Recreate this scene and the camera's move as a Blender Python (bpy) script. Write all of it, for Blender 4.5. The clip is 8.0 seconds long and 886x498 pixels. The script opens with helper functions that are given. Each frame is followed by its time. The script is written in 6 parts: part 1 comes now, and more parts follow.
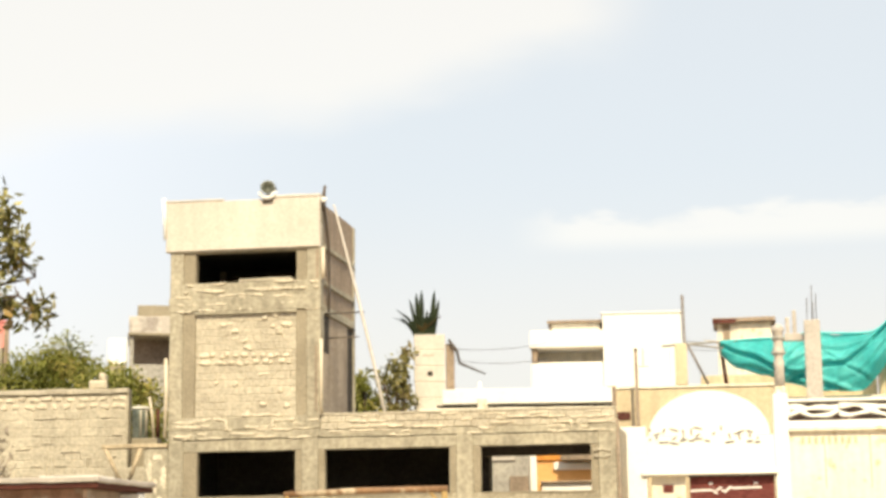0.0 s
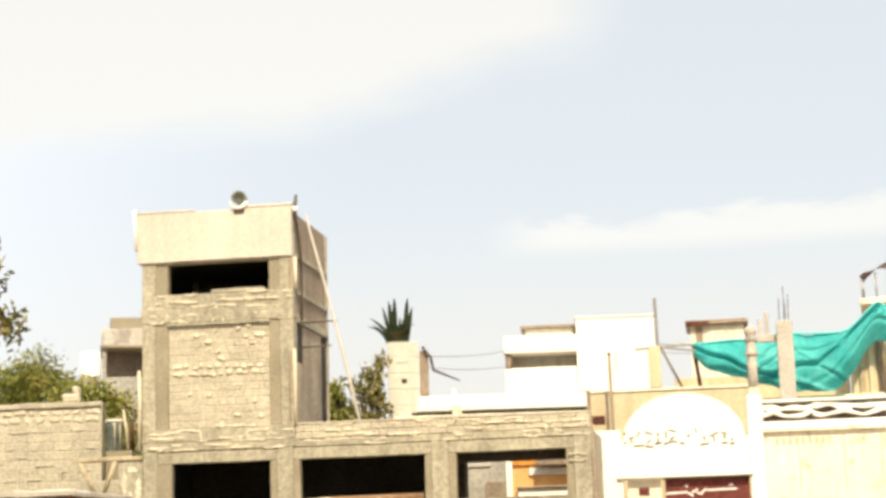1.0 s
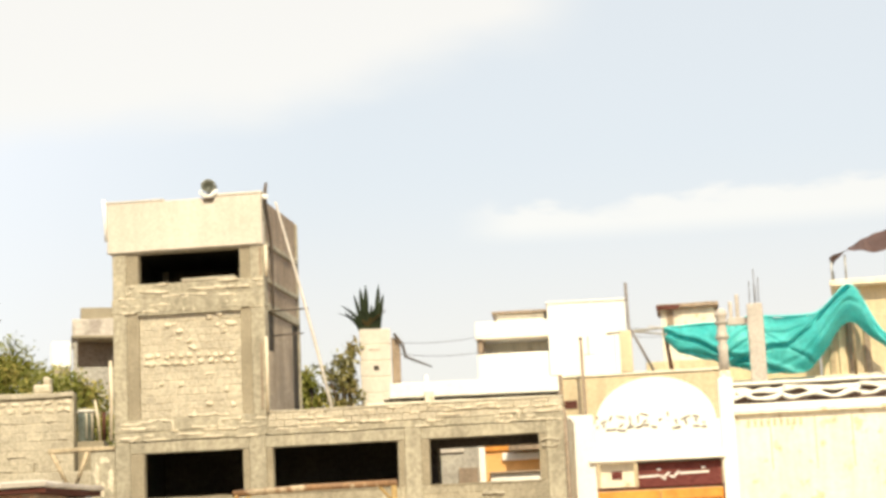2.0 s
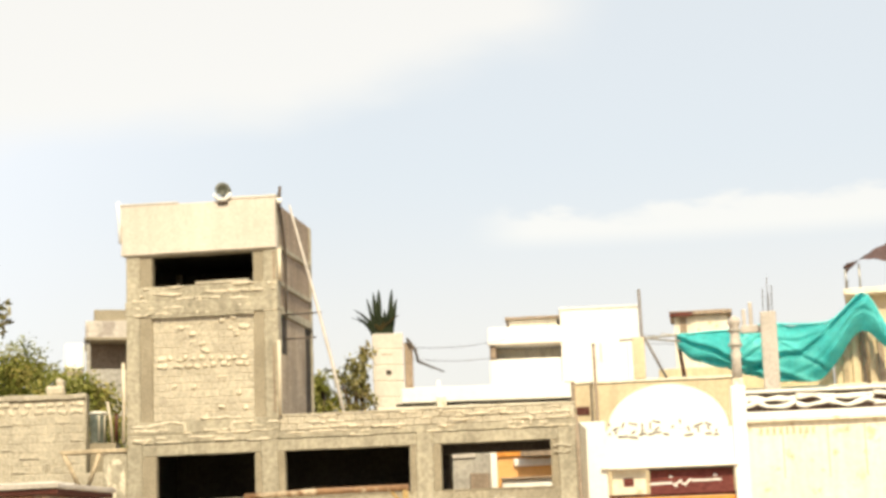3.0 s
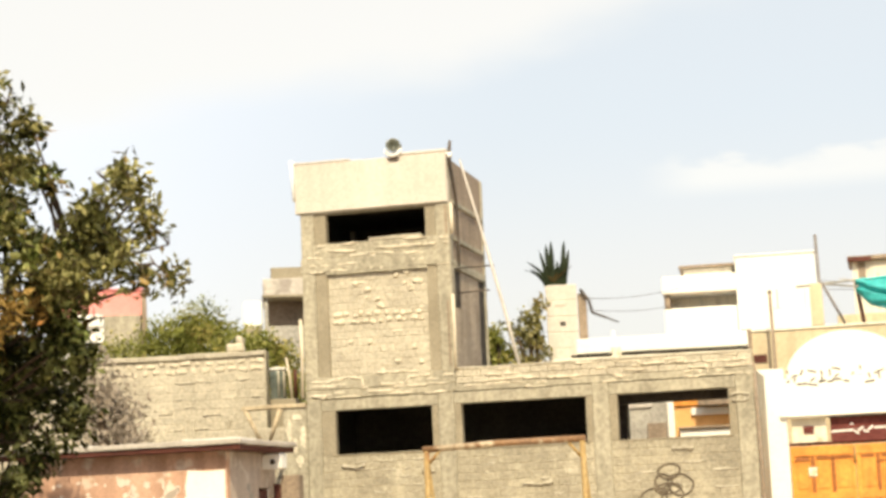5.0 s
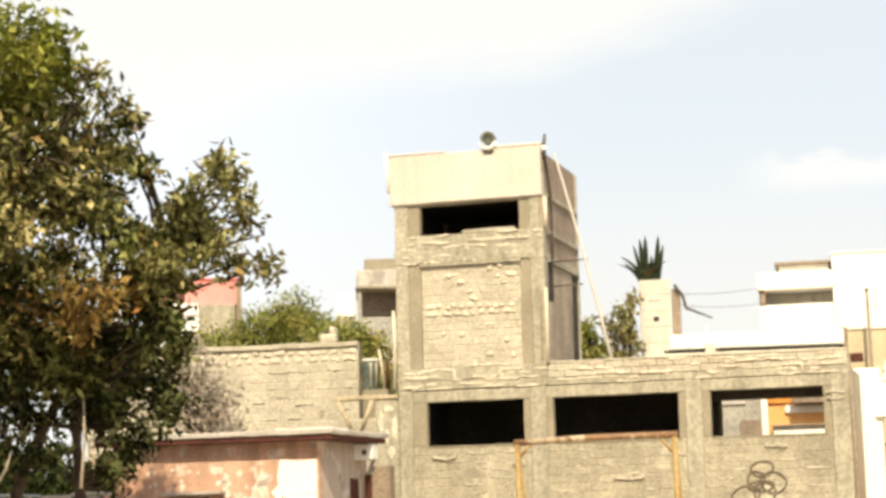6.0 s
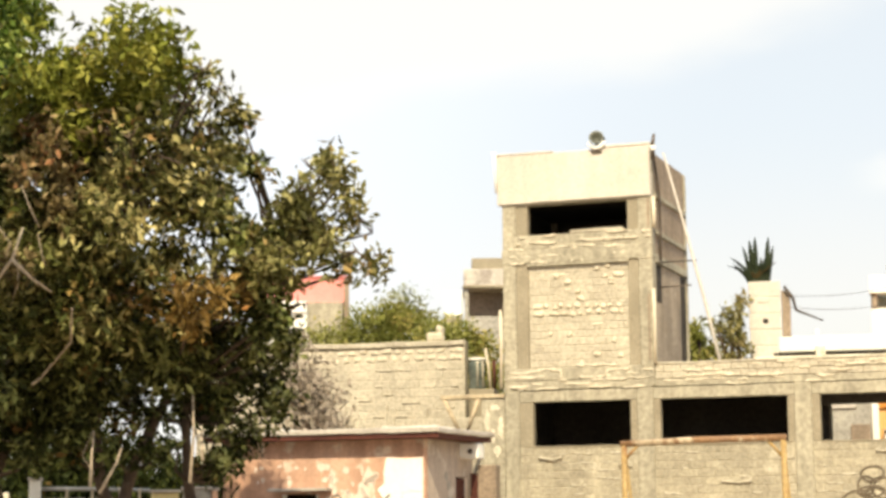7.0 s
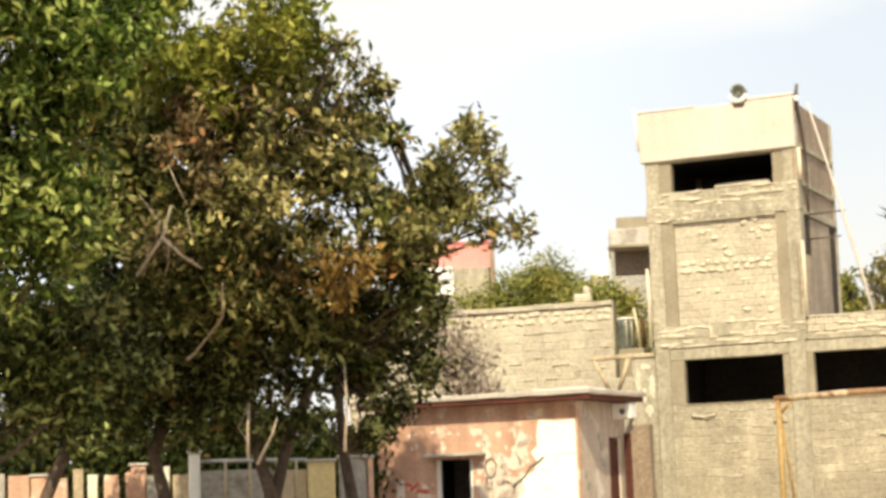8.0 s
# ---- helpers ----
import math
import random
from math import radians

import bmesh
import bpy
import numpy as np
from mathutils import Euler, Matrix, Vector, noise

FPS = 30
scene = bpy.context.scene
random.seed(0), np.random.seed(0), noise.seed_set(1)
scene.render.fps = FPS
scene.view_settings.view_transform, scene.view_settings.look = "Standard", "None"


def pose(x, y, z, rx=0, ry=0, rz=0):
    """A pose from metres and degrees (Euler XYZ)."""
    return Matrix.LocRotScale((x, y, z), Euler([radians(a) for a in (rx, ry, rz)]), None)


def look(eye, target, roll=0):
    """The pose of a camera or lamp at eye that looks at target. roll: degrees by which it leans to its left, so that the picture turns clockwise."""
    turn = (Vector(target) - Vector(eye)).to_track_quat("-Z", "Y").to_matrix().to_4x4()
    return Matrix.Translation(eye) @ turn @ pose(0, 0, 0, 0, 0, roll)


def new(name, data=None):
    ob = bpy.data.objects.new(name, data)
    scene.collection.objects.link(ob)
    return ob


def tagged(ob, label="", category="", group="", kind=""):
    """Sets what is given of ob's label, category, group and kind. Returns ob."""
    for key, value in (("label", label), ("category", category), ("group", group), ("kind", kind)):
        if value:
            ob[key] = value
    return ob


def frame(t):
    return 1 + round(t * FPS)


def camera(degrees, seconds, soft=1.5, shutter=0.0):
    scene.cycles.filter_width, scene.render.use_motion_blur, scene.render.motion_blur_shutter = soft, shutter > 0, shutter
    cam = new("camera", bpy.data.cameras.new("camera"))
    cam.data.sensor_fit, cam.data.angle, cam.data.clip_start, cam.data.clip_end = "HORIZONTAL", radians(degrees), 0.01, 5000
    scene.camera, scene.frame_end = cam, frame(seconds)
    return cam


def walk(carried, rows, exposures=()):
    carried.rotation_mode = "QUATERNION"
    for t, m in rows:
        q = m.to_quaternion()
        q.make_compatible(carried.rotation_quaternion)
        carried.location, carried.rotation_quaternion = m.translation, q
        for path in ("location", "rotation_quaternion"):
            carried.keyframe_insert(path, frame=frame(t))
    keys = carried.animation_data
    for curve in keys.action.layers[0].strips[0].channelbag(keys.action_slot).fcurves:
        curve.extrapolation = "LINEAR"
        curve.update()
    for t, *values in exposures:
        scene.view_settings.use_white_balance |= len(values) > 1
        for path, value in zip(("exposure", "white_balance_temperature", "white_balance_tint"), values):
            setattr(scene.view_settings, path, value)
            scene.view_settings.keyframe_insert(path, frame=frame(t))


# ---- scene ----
PATH = [
    (0.0, 1.18, 9.87, 0.64),
    (0.2, 0.62, 9.93, 0.59),
    (0.5, 0.53, 10.38, 0.70),
    (0.7, 0.71, 10.05, 1.46),
    (1.0, 0.46, 10.08, 1.74),
    (1.2, 0.09, 10.16, 2.06),
    (1.5, -0.11, 10.28, 2.25),
    (1.7, -0.31, 9.63, 2.54),
    (2.8, -0.53, 9.60, 2.16),
    (3.0, -0.02, 9.79, 1.93),
    (3.2, 1.46, 9.29, 2.30),
    (3.5, 3.10, 8.80, 1.90),
    (3.7, 4.10, 8.74, 2.53),
    (4.0, 4.50, 8.70, 2.30),
    (4.2, 4.71, 8.58, 2.35),
    (5.3, 6.69, 8.47, 2.24),
    (5.5, 7.86, 8.77, 1.74),
    (5.7, 8.08, 8.57, 1.93),
    (6.0, 8.54, 8.33, 1.35),
    (6.2, 9.72, 8.35, 0.96),
    (6.5, 10.03, 8.27, 0.61),
    (6.8, 10.94, 8.71, 0.17),
    (7.0, 11.90, 8.36, 0.43),
    (7.2, 12.17, 8.37, 0.73),
    (7.5, 14.19, 8.14, 0.88),
    (7.8, 15.58, 7.32, 1.42),
    (8.0, 16.82, 7.30, 2.10),
]
EYE_HEIGHT = 1.6
cam = camera(27.96, 8.0, soft=3.4)
walk(cam, [(t, pose(0, 0, EYE_HEIGHT, 90 + pitch, roll, yaw)) for t, yaw, pitch, roll in PATH],
     exposures=[(0.0, 0.13), (4.0, 0.12), (5.5, 0.18), (8.0, 0.23)])

# ---- light: low warm sun behind the camera, hazy bright sky ----
SUN_ELEVATION, SUN_TURN = 43.0, 7.0
SKY_STRENGTH, HAZE_STRENGTH, SUN_STRENGTH = 0.035, 1.02, 5.0


def build_world():
    world = bpy.data.worlds.new("hazy_sky")
    scene.world = world
    world.use_nodes = True
    nt = world.node_tree
    nt.nodes.clear()
    n, link = nt.nodes.new, nt.links.new

    def math_node(op, a, b=0.0, c=0.0, clamp=False):
        m = n("ShaderNodeMath")
        m.operation, m.use_clamp = op, clamp
        for i, v in enumerate((a, b, c)):
            if isinstance(v, (int, float)):
                m.inputs[i].default_value = v
            else:
                link(v, m.inputs[i])
        return m.outputs[0]

    def step(v, lo, hi):
        m = n("ShaderNodeMapRange")
        m.interpolation_type = "SMOOTHSTEP"
        link(v, m.inputs["Value"])
        m.inputs["From Min"].default_value, m.inputs["From Max"].default_value = lo, hi
        return m.outputs["Result"]

    def noise_at(vec, scale, detail=5.0):
        t = n("ShaderNodeTexNoise")
        link(vec, t.inputs["Vector"])
        t.inputs["Scale"].default_value, t.inputs["Detail"].default_value = scale, detail
        return t.outputs["Fac"]

    out, add = n("ShaderNodeOutputWorld"), n("ShaderNodeAddShader")
    sky = n("ShaderNodeTexSky")
    sky.sky_type, sky.sun_disc = "NISHITA", False
    sky.sun_elevation, sky.sun_rotation = radians(SUN_ELEVATION), radians(180 - SUN_TURN)
    sky.dust_density, sky.ozone_density = 2.5, 1.5
    bg_sky = n("ShaderNodeBackground")
    link(sky.outputs[0], bg_sky.inputs["Color"])
    bg_sky.inputs["Strength"].default_value = SKY_STRENGTH
    coord = n("ShaderNodeTexCoord")
    split = n("ShaderNodeSeparateXYZ")
    link(coord.outputs["Generated"], split.inputs[0])
    x, z = split.outputs["X"], split.outputs["Z"]
    flat = n("ShaderNodeMapping")
    link(coord.outputs["Generated"], flat.inputs["Vector"])
    flat.inputs["Scale"].default_value = (1.0, 1.0, 2.6)
    wob = math_node("MULTIPLY", math_node("SUBTRACT", noise_at(flat.outputs[0], 5.0), 0.5), 0.075)
    # the high cloud sheet: its lower edge sinks towards the west
    sheet_line = math_node("ADD", math_node("MULTIPLY_ADD", x, -0.20, z), wob)
    sheet = step(sheet_line, 0.252, 0.292)
    east = step(math_node("ADD", x, wob), 0.115, 0.055)
    sheet = math_node("MULTIPLY", sheet, east, clamp=True)
    # a low row of small clouds
    lumps = math_node("MULTIPLY_ADD", math_node("SUBTRACT", noise_at(flat.outputs[0], 16.0), 0.5), 0.05, z)
    band = math_node("MULTIPLY", math_node("MULTIPLY", step(z, 0.165, 0.178), step(lumps, 0.192, 0.184)), step(x, 0.015, 0.06))
    puffs = math_node("MULTIPLY", band, step(noise_at(flat.outputs[0], 6.0), 0.25, 0.5), clamp=True)
    cloud = math_node("MAXIMUM", sheet, math_node("MULTIPLY", puffs, 0.9))
    low = step(z, 0.225, 0.10)
    west = step(math_node("MULTIPLY_ADD", z, -0.6, x), -0.16, -0.52)
    mix1, mix2, mix3 = n("ShaderNodeMixRGB"), n("ShaderNodeMixRGB"), n("ShaderNodeMixRGB")
    mix1.inputs["Color1"].default_value = (0.622, 0.641, 0.630, 1)
    mix1.inputs["Color2"].default_value = (0.705, 0.662, 0.595, 1)
    link(low, mix1.inputs["Fac"])
    link(mix1.outputs[0], mix2.inputs["Color1"])
    mix2.inputs["Color2"].default_value = (0.80, 0.79, 0.78, 1)
    link(west, mix2.inputs["Fac"])
    link(mix2.outputs[0], mix3.inputs["Color1"])
    mix3.inputs["Color2"].default_value = (0.79, 0.745, 0.655, 1)
    link(cloud, mix3.inputs["Fac"])
    bg_haze = n("ShaderNodeBackground")
    link(mix3.outputs[0], bg_haze.inputs["Color"])
    bg_haze.inputs["Strength"].default_value = HAZE_STRENGTH
    link(bg_sky.outputs[0], add.inputs[0])
    link(bg_haze.outputs[0], add.inputs[1])
    link(add.outputs[0], out.inputs["Surface"])


build_world()
sun = new("sun", bpy.data.lights.new("sun", "SUN"))
sun.data.energy, sun.data.angle, sun.data.color = SUN_STRENGTH, radians(0.6), (1.0, 0.858, 0.575)
sun.matrix_world = look((40 * math.cos(radians(SUN_ELEVATION)) * math.sin(radians(SUN_TURN)), -40 * math.cos(radians(SUN_ELEVATION)) * math.cos(radians(SUN_TURN)),
                         40 * math.sin(radians(SUN_ELEVATION))), (0, 0, 0))


# ---- materials ----
def material(name, dark, light, rough=0.85, scale=0.7, grain=14.0, contrast=0.25, bump=0.35, piece=0.0, metal=0.0,
             patch=None, patch_size=1.2, patch_cut=0.6, streak=0.0):
    """Two tones in soft clouds, fine grain, optional patches of a third colour, rain streaks and a tint of its own for each piece."""
    m = bpy.data.materials.new(name)
    m.use_nodes = True
    nt = m.node_tree
    n, link = nt.nodes.new, nt.links.new
    bsdf = nt.nodes["Principled BSDF"]
    bsdf.inputs["Metallic"].default_value = metal
    geo = n("ShaderNodeNewGeometry")

    def tex(size, detail, vec=None):
        t = n("ShaderNodeTexNoise")
        link(vec or geo.outputs["Position"], t.inputs["Vector"])
        t.inputs["Scale"].default_value, t.inputs["Detail"].default_value = size, detail
        return t.outputs["Fac"]

    def ranged(v, lo, hi, a, b):
        r = n("ShaderNodeMapRange")
        link(v, r.inputs["Value"])
        for key, val in (("From Min", lo), ("From Max", hi), ("To Min", a), ("To Max", b)):
            r.inputs[key].default_value = val
        return r.outputs["Result"]

    mix = n("ShaderNodeMixRGB")
    mix.inputs["Color1"].default_value, mix.inputs["Color2"].default_value = (*dark, 1), (*light, 1)
    link(ranged(tex(scale, 6), 0.32, 0.68, 0, 1), mix.inputs["Fac"])
    colour = mix.outputs[0]
    if patch:
        pm = n("ShaderNodeMixRGB")
        link(colour, pm.inputs["Color1"])
        pm.inputs["Color2"].default_value = (*patch, 1)
        link(ranged(tex(patch_size, 8), patch_cut, patch_cut + 0.07, 0, 1), pm.inputs["Fac"])
        colour = pm.outputs[0]
    fine = tex(grain, 5)
    value = ranged(fine, 0.3, 0.7, 1 - contrast, 1 + contrast)
    if streak:
        sm = n("ShaderNodeMapping")
        link(geo.outputs["Position"], sm.inputs["Vector"])
        sm.inputs["Scale"].default_value = (3.0, 3.0, 0.22)
        mul = n("ShaderNodeMath")
        mul.operation = "MULTIPLY"
        link(value, mul.inputs[0])
        link(ranged(tex(1.3, 5, sm.outputs[0]), 0.4, 0.65, 1 + streak * 0.3, 1 - streak), mul.inputs[1])
        value = mul.outputs[0]
    if piece:
        info, mul = n("ShaderNodeObjectInfo"), n("ShaderNodeMath")
        mul.operation = "MULTIPLY"
        link(value, mul.inputs[0])
        link(ranged(info.outputs["Random"], 0, 1, 1 - piece, 1 + piece), mul.inputs[1])
        value = mul.outputs[0]
    hsv = n("ShaderNodeHueSaturation")
    link(colour, hsv.inputs["Color"])
    link(value, hsv.inputs["Value"])
    link(hsv.outputs[0], bsdf.inputs["Base Color"])
    link(ranged(fine, 0.3, 0.7, min(1, rough + 0.08), max(0, rough - 0.12)), bsdf.inputs["Roughness"])
    b = n("ShaderNodeBump")
    b.inputs["Strength"].default_value, b.inputs["Distance"].default_value = bump, 0.02
    link(fine, b.inputs["Height"])
    link(b.outputs[0], bsdf.inputs["Normal"])
    return m


def leaf_material(name, tones, dead, dead_cut, size=0.9, green=0.0):
    m = bpy.data.materials.new(name)
    m.use_nodes = True
    nt = m.node_tree
    n, link = nt.nodes.new, nt.links.new
    bsdf, out = nt.nodes["Principled BSDF"], nt.nodes["Material Output"]
    geo = n("ShaderNodeNewGeometry")
    ramp = n("ShaderNodeValToRGB")
    ramp.color_ramp.elements[0].color, ramp.color_ramp.elements[1].color = (*tones[0], 1), (*tones[2], 1)
    mid = ramp.color_ramp.elements.new(0.55)
    mid.color = (*tones[1], 1)
    clump, spread, tone = n("ShaderNodeTexNoise"), n("ShaderNodeMapRange"), n("ShaderNodeMath")
    link(geo.outputs["Position"], clump.inputs["Vector"])
    clump.inputs["Scale"].default_value, clump.inputs["Detail"].default_value = 1.7, 4
    link(clump.outputs["Fac"], spread.inputs["Value"])
    spread.inputs["From Min"].default_value, spread.inputs["From Max"].default_value, spread.inputs["To Max"].default_value = 0.36, 0.66, 0.42
    tone.operation = "MULTIPLY_ADD"
    link(geo.outputs["Random Per Island"], tone.inputs[0])
    tone.inputs[1].default_value = 0.68
    link(spread.outputs["Result"], tone.inputs[2])
    link(tone.outputs[0], ramp.inputs["Fac"])
    t = n("ShaderNodeTexNoise")
    link(geo.outputs["Position"], t.inputs["Vector"])
    t.inputs["Scale"].default_value, t.inputs["Detail"].default_value = size, 3
    add = n("ShaderNodeMath")
    add.operation = "MULTIPLY_ADD"
    link(geo.outputs["Random Per Island"], add.inputs[0])
    add.inputs[1].default_value = 0.22
    link(t.outputs["Fac"], add.inputs[2])
    r = n("ShaderNodeMapRange")
    link(add.outputs[0], r.inputs["Value"])
    r.inputs["From Min"].default_value, r.inputs["From Max"].default_value = dead_cut, dead_cut + 0.06
    mix = n("ShaderNodeMixRGB")
    link(r.outputs["Result"], mix.inputs["Fac"])
    link(ramp.outputs[0], mix.inputs["Color1"])
    mix.inputs["Color2"].default_value = (*dead, 1)
    t2, r2, mix2 = n("ShaderNodeTexNoise"), n("ShaderNodeMapRange"), n("ShaderNodeMixRGB")
    link(geo.outputs["Position"], t2.inputs["Vector"])
    t2.inputs["Scale"].default_value, t2.inputs["Detail"].default_value = 0.45, 2
    link(t2.outputs["Fac"], r2.inputs["Value"])
    r2.inputs["From Min"].default_value, r2.inputs["From Max"].default_value, r2.inputs["To Max"].default_value = 0.46, 0.6, green
    mix2.blend_type = "MULTIPLY"
    link(r2.outputs["Result"], mix2.inputs["Fac"])
    link(mix.outputs[0], mix2.inputs["Color1"])
    mix2.inputs["Color2"].default_value = (0.62, 1.12, 0.55, 1)
    mix = mix2
    link(mix.outputs[0], bsdf.inputs["Base Color"])
    bsdf.inputs["Roughness"].default_value = 0.5
    bsdf.inputs["Specular IOR Level"].default_value = 0.1
    trans, shade = n("ShaderNodeBsdfTranslucent"), n("ShaderNodeMixShader")
    link(mix.outputs[0], trans.inputs["Color"])
    shade.inputs["Fac"].default_value = 0.07
    link(bsdf.outputs[0], shade.inputs[1])
    link(trans.outputs[0], shade.inputs[2])
    link(shade.outputs[0], out.inputs["Surface"])
    return m


M_GROUND = material("dry_earth", (0.26, 0.20, 0.13), (0.38, 0.30, 0.20), scale=0.15, grain=9)
M_BLOCK = material("concrete_block", (0.30, 0.265, 0.20), (0.41, 0.365, 0.275), scale=0.9, grain=16, piece=0.10, bump=0.6, streak=0.10,
                   patch=(0.50, 0.45, 0.35), patch_size=1.1, patch_cut=0.60)
M_PALE_BLOCK = material("pale_block", (0.40, 0.355, 0.28), (0.51, 0.46, 0.365), scale=1.2, grain=16, piece=0.07, bump=0.6)
M_SMEAR = material("pale_mortar", (0.56, 0.50, 0.39), (0.68, 0.61, 0.485), scale=1.5, grain=20, bump=0.5)
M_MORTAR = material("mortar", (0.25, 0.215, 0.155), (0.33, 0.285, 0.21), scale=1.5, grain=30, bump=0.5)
M_CONCRETE = material("raw_concrete", (0.31, 0.28, 0.215), (0.42, 0.38, 0.295), scale=0.8, grain=11, streak=0.16, bump=0.5)
M_PLASTER = material("sand_plaster", (0.53, 0.485, 0.425), (0.63, 0.58, 0.515), scale=0.5, grain=16, contrast=0.1, streak=0.06)
# brown render with the shade of dim faces and recesses mixed into it
M_SHADED_PLASTER = material("brown_shaded_render", (0.25, 0.19, 0.14), (0.34, 0.265, 0.20), scale=0.8, grain=12, streak=0.2)
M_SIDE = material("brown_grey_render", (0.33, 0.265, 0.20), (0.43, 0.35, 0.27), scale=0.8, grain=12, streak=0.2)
M_WHITE = material("whitewash", (0.84, 0.825, 0.785), (0.88, 0.87, 0.84), scale=0.4, grain=10, contrast=0.04, streak=0.03)
M_CREAM = material("cream_limewash", (0.74, 0.68, 0.55), (0.83, 0.78, 0.66), scale=0.5, grain=8, contrast=0.07, streak=0.12,
                   patch=(0.62, 0.52, 0.36), patch_size=2.6, patch_cut=0.60)
M_TAN = material("tan_wall_paint", (0.54, 0.44, 0.29), (0.64, 0.54, 0.37), scale=0.6, grain=10, contrast=0.1, streak=0.12)
M_PINK = material("worn_pink_paint", (0.52, 0.305, 0.21), (0.62, 0.40, 0.30), scale=0.7, grain=14, contrast=0.12, streak=0.18,
                  patch=(0.74, 0.60, 0.49), patch_size=2.4, patch_cut=0.58)
# greyer copy of the pink, with the side wall's shade in the colour
M_GREYPINK = material("shaded_pink_paint", (0.44, 0.36, 0.305), (0.54, 0.455, 0.39), scale=0.9, grain=14, contrast=0.12, streak=0.15,
                      patch=(0.66, 0.60, 0.54), patch_size=2.0, patch_cut=0.56)
M_PALE_PINK = material("faded_pink_paint", (0.66, 0.55, 0.465), (0.75, 0.655, 0.575), scale=1.2, grain=14, contrast=0.1)
M_SLAB = material("roof_slab_concrete", (0.40, 0.36, 0.325), (0.58, 0.53, 0.48), scale=0.9, grain=12, contrast=0.15, patch=(0.34, 0.30, 0.27), patch_size=0.9, patch_cut=0.57)
M_RED = material("maroon_paint", (0.10, 0.020, 0.018), (0.155, 0.036, 0.030), scale=1.0, grain=12)
M_EAVE = material("red_brown_paint", (0.065, 0.016, 0.010), (0.11, 0.03, 0.02), scale=1.0, grain=12)
M_CORAL = material("coral_wall_paint", (0.72, 0.24, 0.22), (0.80, 0.33, 0.30), scale=0.5, grain=10, contrast=0.08)
M_ORANGE = material("orange_varnished_wood", (0.62, 0.24, 0.035), (0.78, 0.34, 0.06), rough=0.5, scale=1.5, grain=9, contrast=0.15, streak=0.15)
M_ORANGE_PALE = material("pale_orange_wall_paint", (0.66, 0.36, 0.13), (0.76, 0.45, 0.18), scale=0.8, grain=10, contrast=0.08)
M_ORANGE_DARK = material("dark_orange_wood", (0.27, 0.085, 0.015), (0.36, 0.13, 0.03), rough=0.55, scale=2, grain=14)
M_YELLOW = material("rusty_yellow_paint", (0.32, 0.205, 0.075), (0.40, 0.275, 0.11), rough=0.6, scale=1.5, grain=18,
                    patch=(0.26, 0.12, 0.05), patch_size=3.0, patch_cut=0.58)
M_RUST = material("rusty_bar", (0.19, 0.10, 0.05), (0.30, 0.17, 0.08), rough=0.6, scale=2.0, grain=18, patch=(0.50, 0.40, 0.28), patch_size=2.5, patch_cut=0.52)
M_TEAL = material("teal_tarpaulin", (0.06, 0.56, 0.58), (0.14, 0.70, 0.71), rough=0.5, scale=0.9, grain=8, contrast=0.1, bump=0.2)
M_IRON = material("dark_iron", (0.07, 0.06, 0.05), (0.13, 0.10, 0.08), rough=0.6, metal=0.4, scale=2, grain=20)
M_HORN = material("grey_green_enamel", (0.06, 0.065, 0.05), (0.11, 0.115, 0.09), rough=0.5, scale=2, grain=12)
M_DRUM = material("dark_teal_metal", (0.10, 0.125, 0.115), (0.22, 0.25, 0.23), rough=0.5, metal=0.2, scale=3, grain=12)
M_POLE = material("dull_grey_paint", (0.15, 0.135, 0.13), (0.22, 0.20, 0.195), rough=0.6, scale=2, grain=14)
M_GALV = material("grey_metal", (0.36, 0.36, 0.35), (0.48, 0.47, 0.45), rough=0.45, metal=0.6, scale=2, grain=12, contrast=0.1)
M_PIPE = material("pale_pipe", (0.60, 0.52, 0.40), (0.70, 0.62, 0.48), rough=0.5, scale=1.5, grain=9, contrast=0.1)
M_PALEPOLE = material("weathered_pale_pole", (0.50, 0.455, 0.41), (0.62, 0.57, 0.52), rough=0.6, scale=1.5, grain=9, contrast=0.1)
M_WOOD = material("weathered_timber", (0.38, 0.30, 0.20), (0.52, 0.43, 0.30), scale=1.5, grain=16, streak=0.2)
M_BROWN_SHEET = material("brown_sheet", (0.16, 0.09, 0.075), (0.22, 0.13, 0.11), rough=0.6, scale=1.2, grain=10)
M_GRILLE = material("dark_shaded_brown_plaster", (0.10, 0.065, 0.055), (0.16, 0.105, 0.09), scale=1.0, grain=12)
M_BARK = material("dark_bark", (0.055, 0.036, 0.026), (0.13, 0.09, 0.065), scale=2.2, grain=16, bump=0.8)
M_PALEBARK = material("bare_pale_bark", (0.40, 0.32, 0.24), (0.54, 0.45, 0.35), scale=2.2, grain=16, bump=0.8)
M_PALE_YELLOW = material("pale_yellow_paint", (0.72, 0.58, 0.28), (0.80, 0.67, 0.36), scale=1.0, grain=12, contrast=0.1)
M_INK = material("black_paint", (0.06, 0.05, 0.045), (0.11, 0.09, 0.07), scale=3, grain=20)
M_BROWNINK = material("dark_brown_paint", (0.11, 0.085, 0.06), (0.19, 0.15, 0.105), scale=3, grain=20)
M_REDPAINT = material("red_marks", (0.45, 0.09, 0.05), (0.52, 0.14, 0.08), scale=3, grain=20)
M_GREYTEXT = material("faded_grey_lettering", (0.15, 0.14, 0.125), (0.24, 0.22, 0.20), scale=3, grain=20)
M_GREYWALL = material("grey_plaster", (0.31, 0.29, 0.26), (0.42, 0.395, 0.35), scale=0.8, grain=10, patch=(0.24, 0.225, 0.20), patch_size=1.5, patch_cut=0.6)
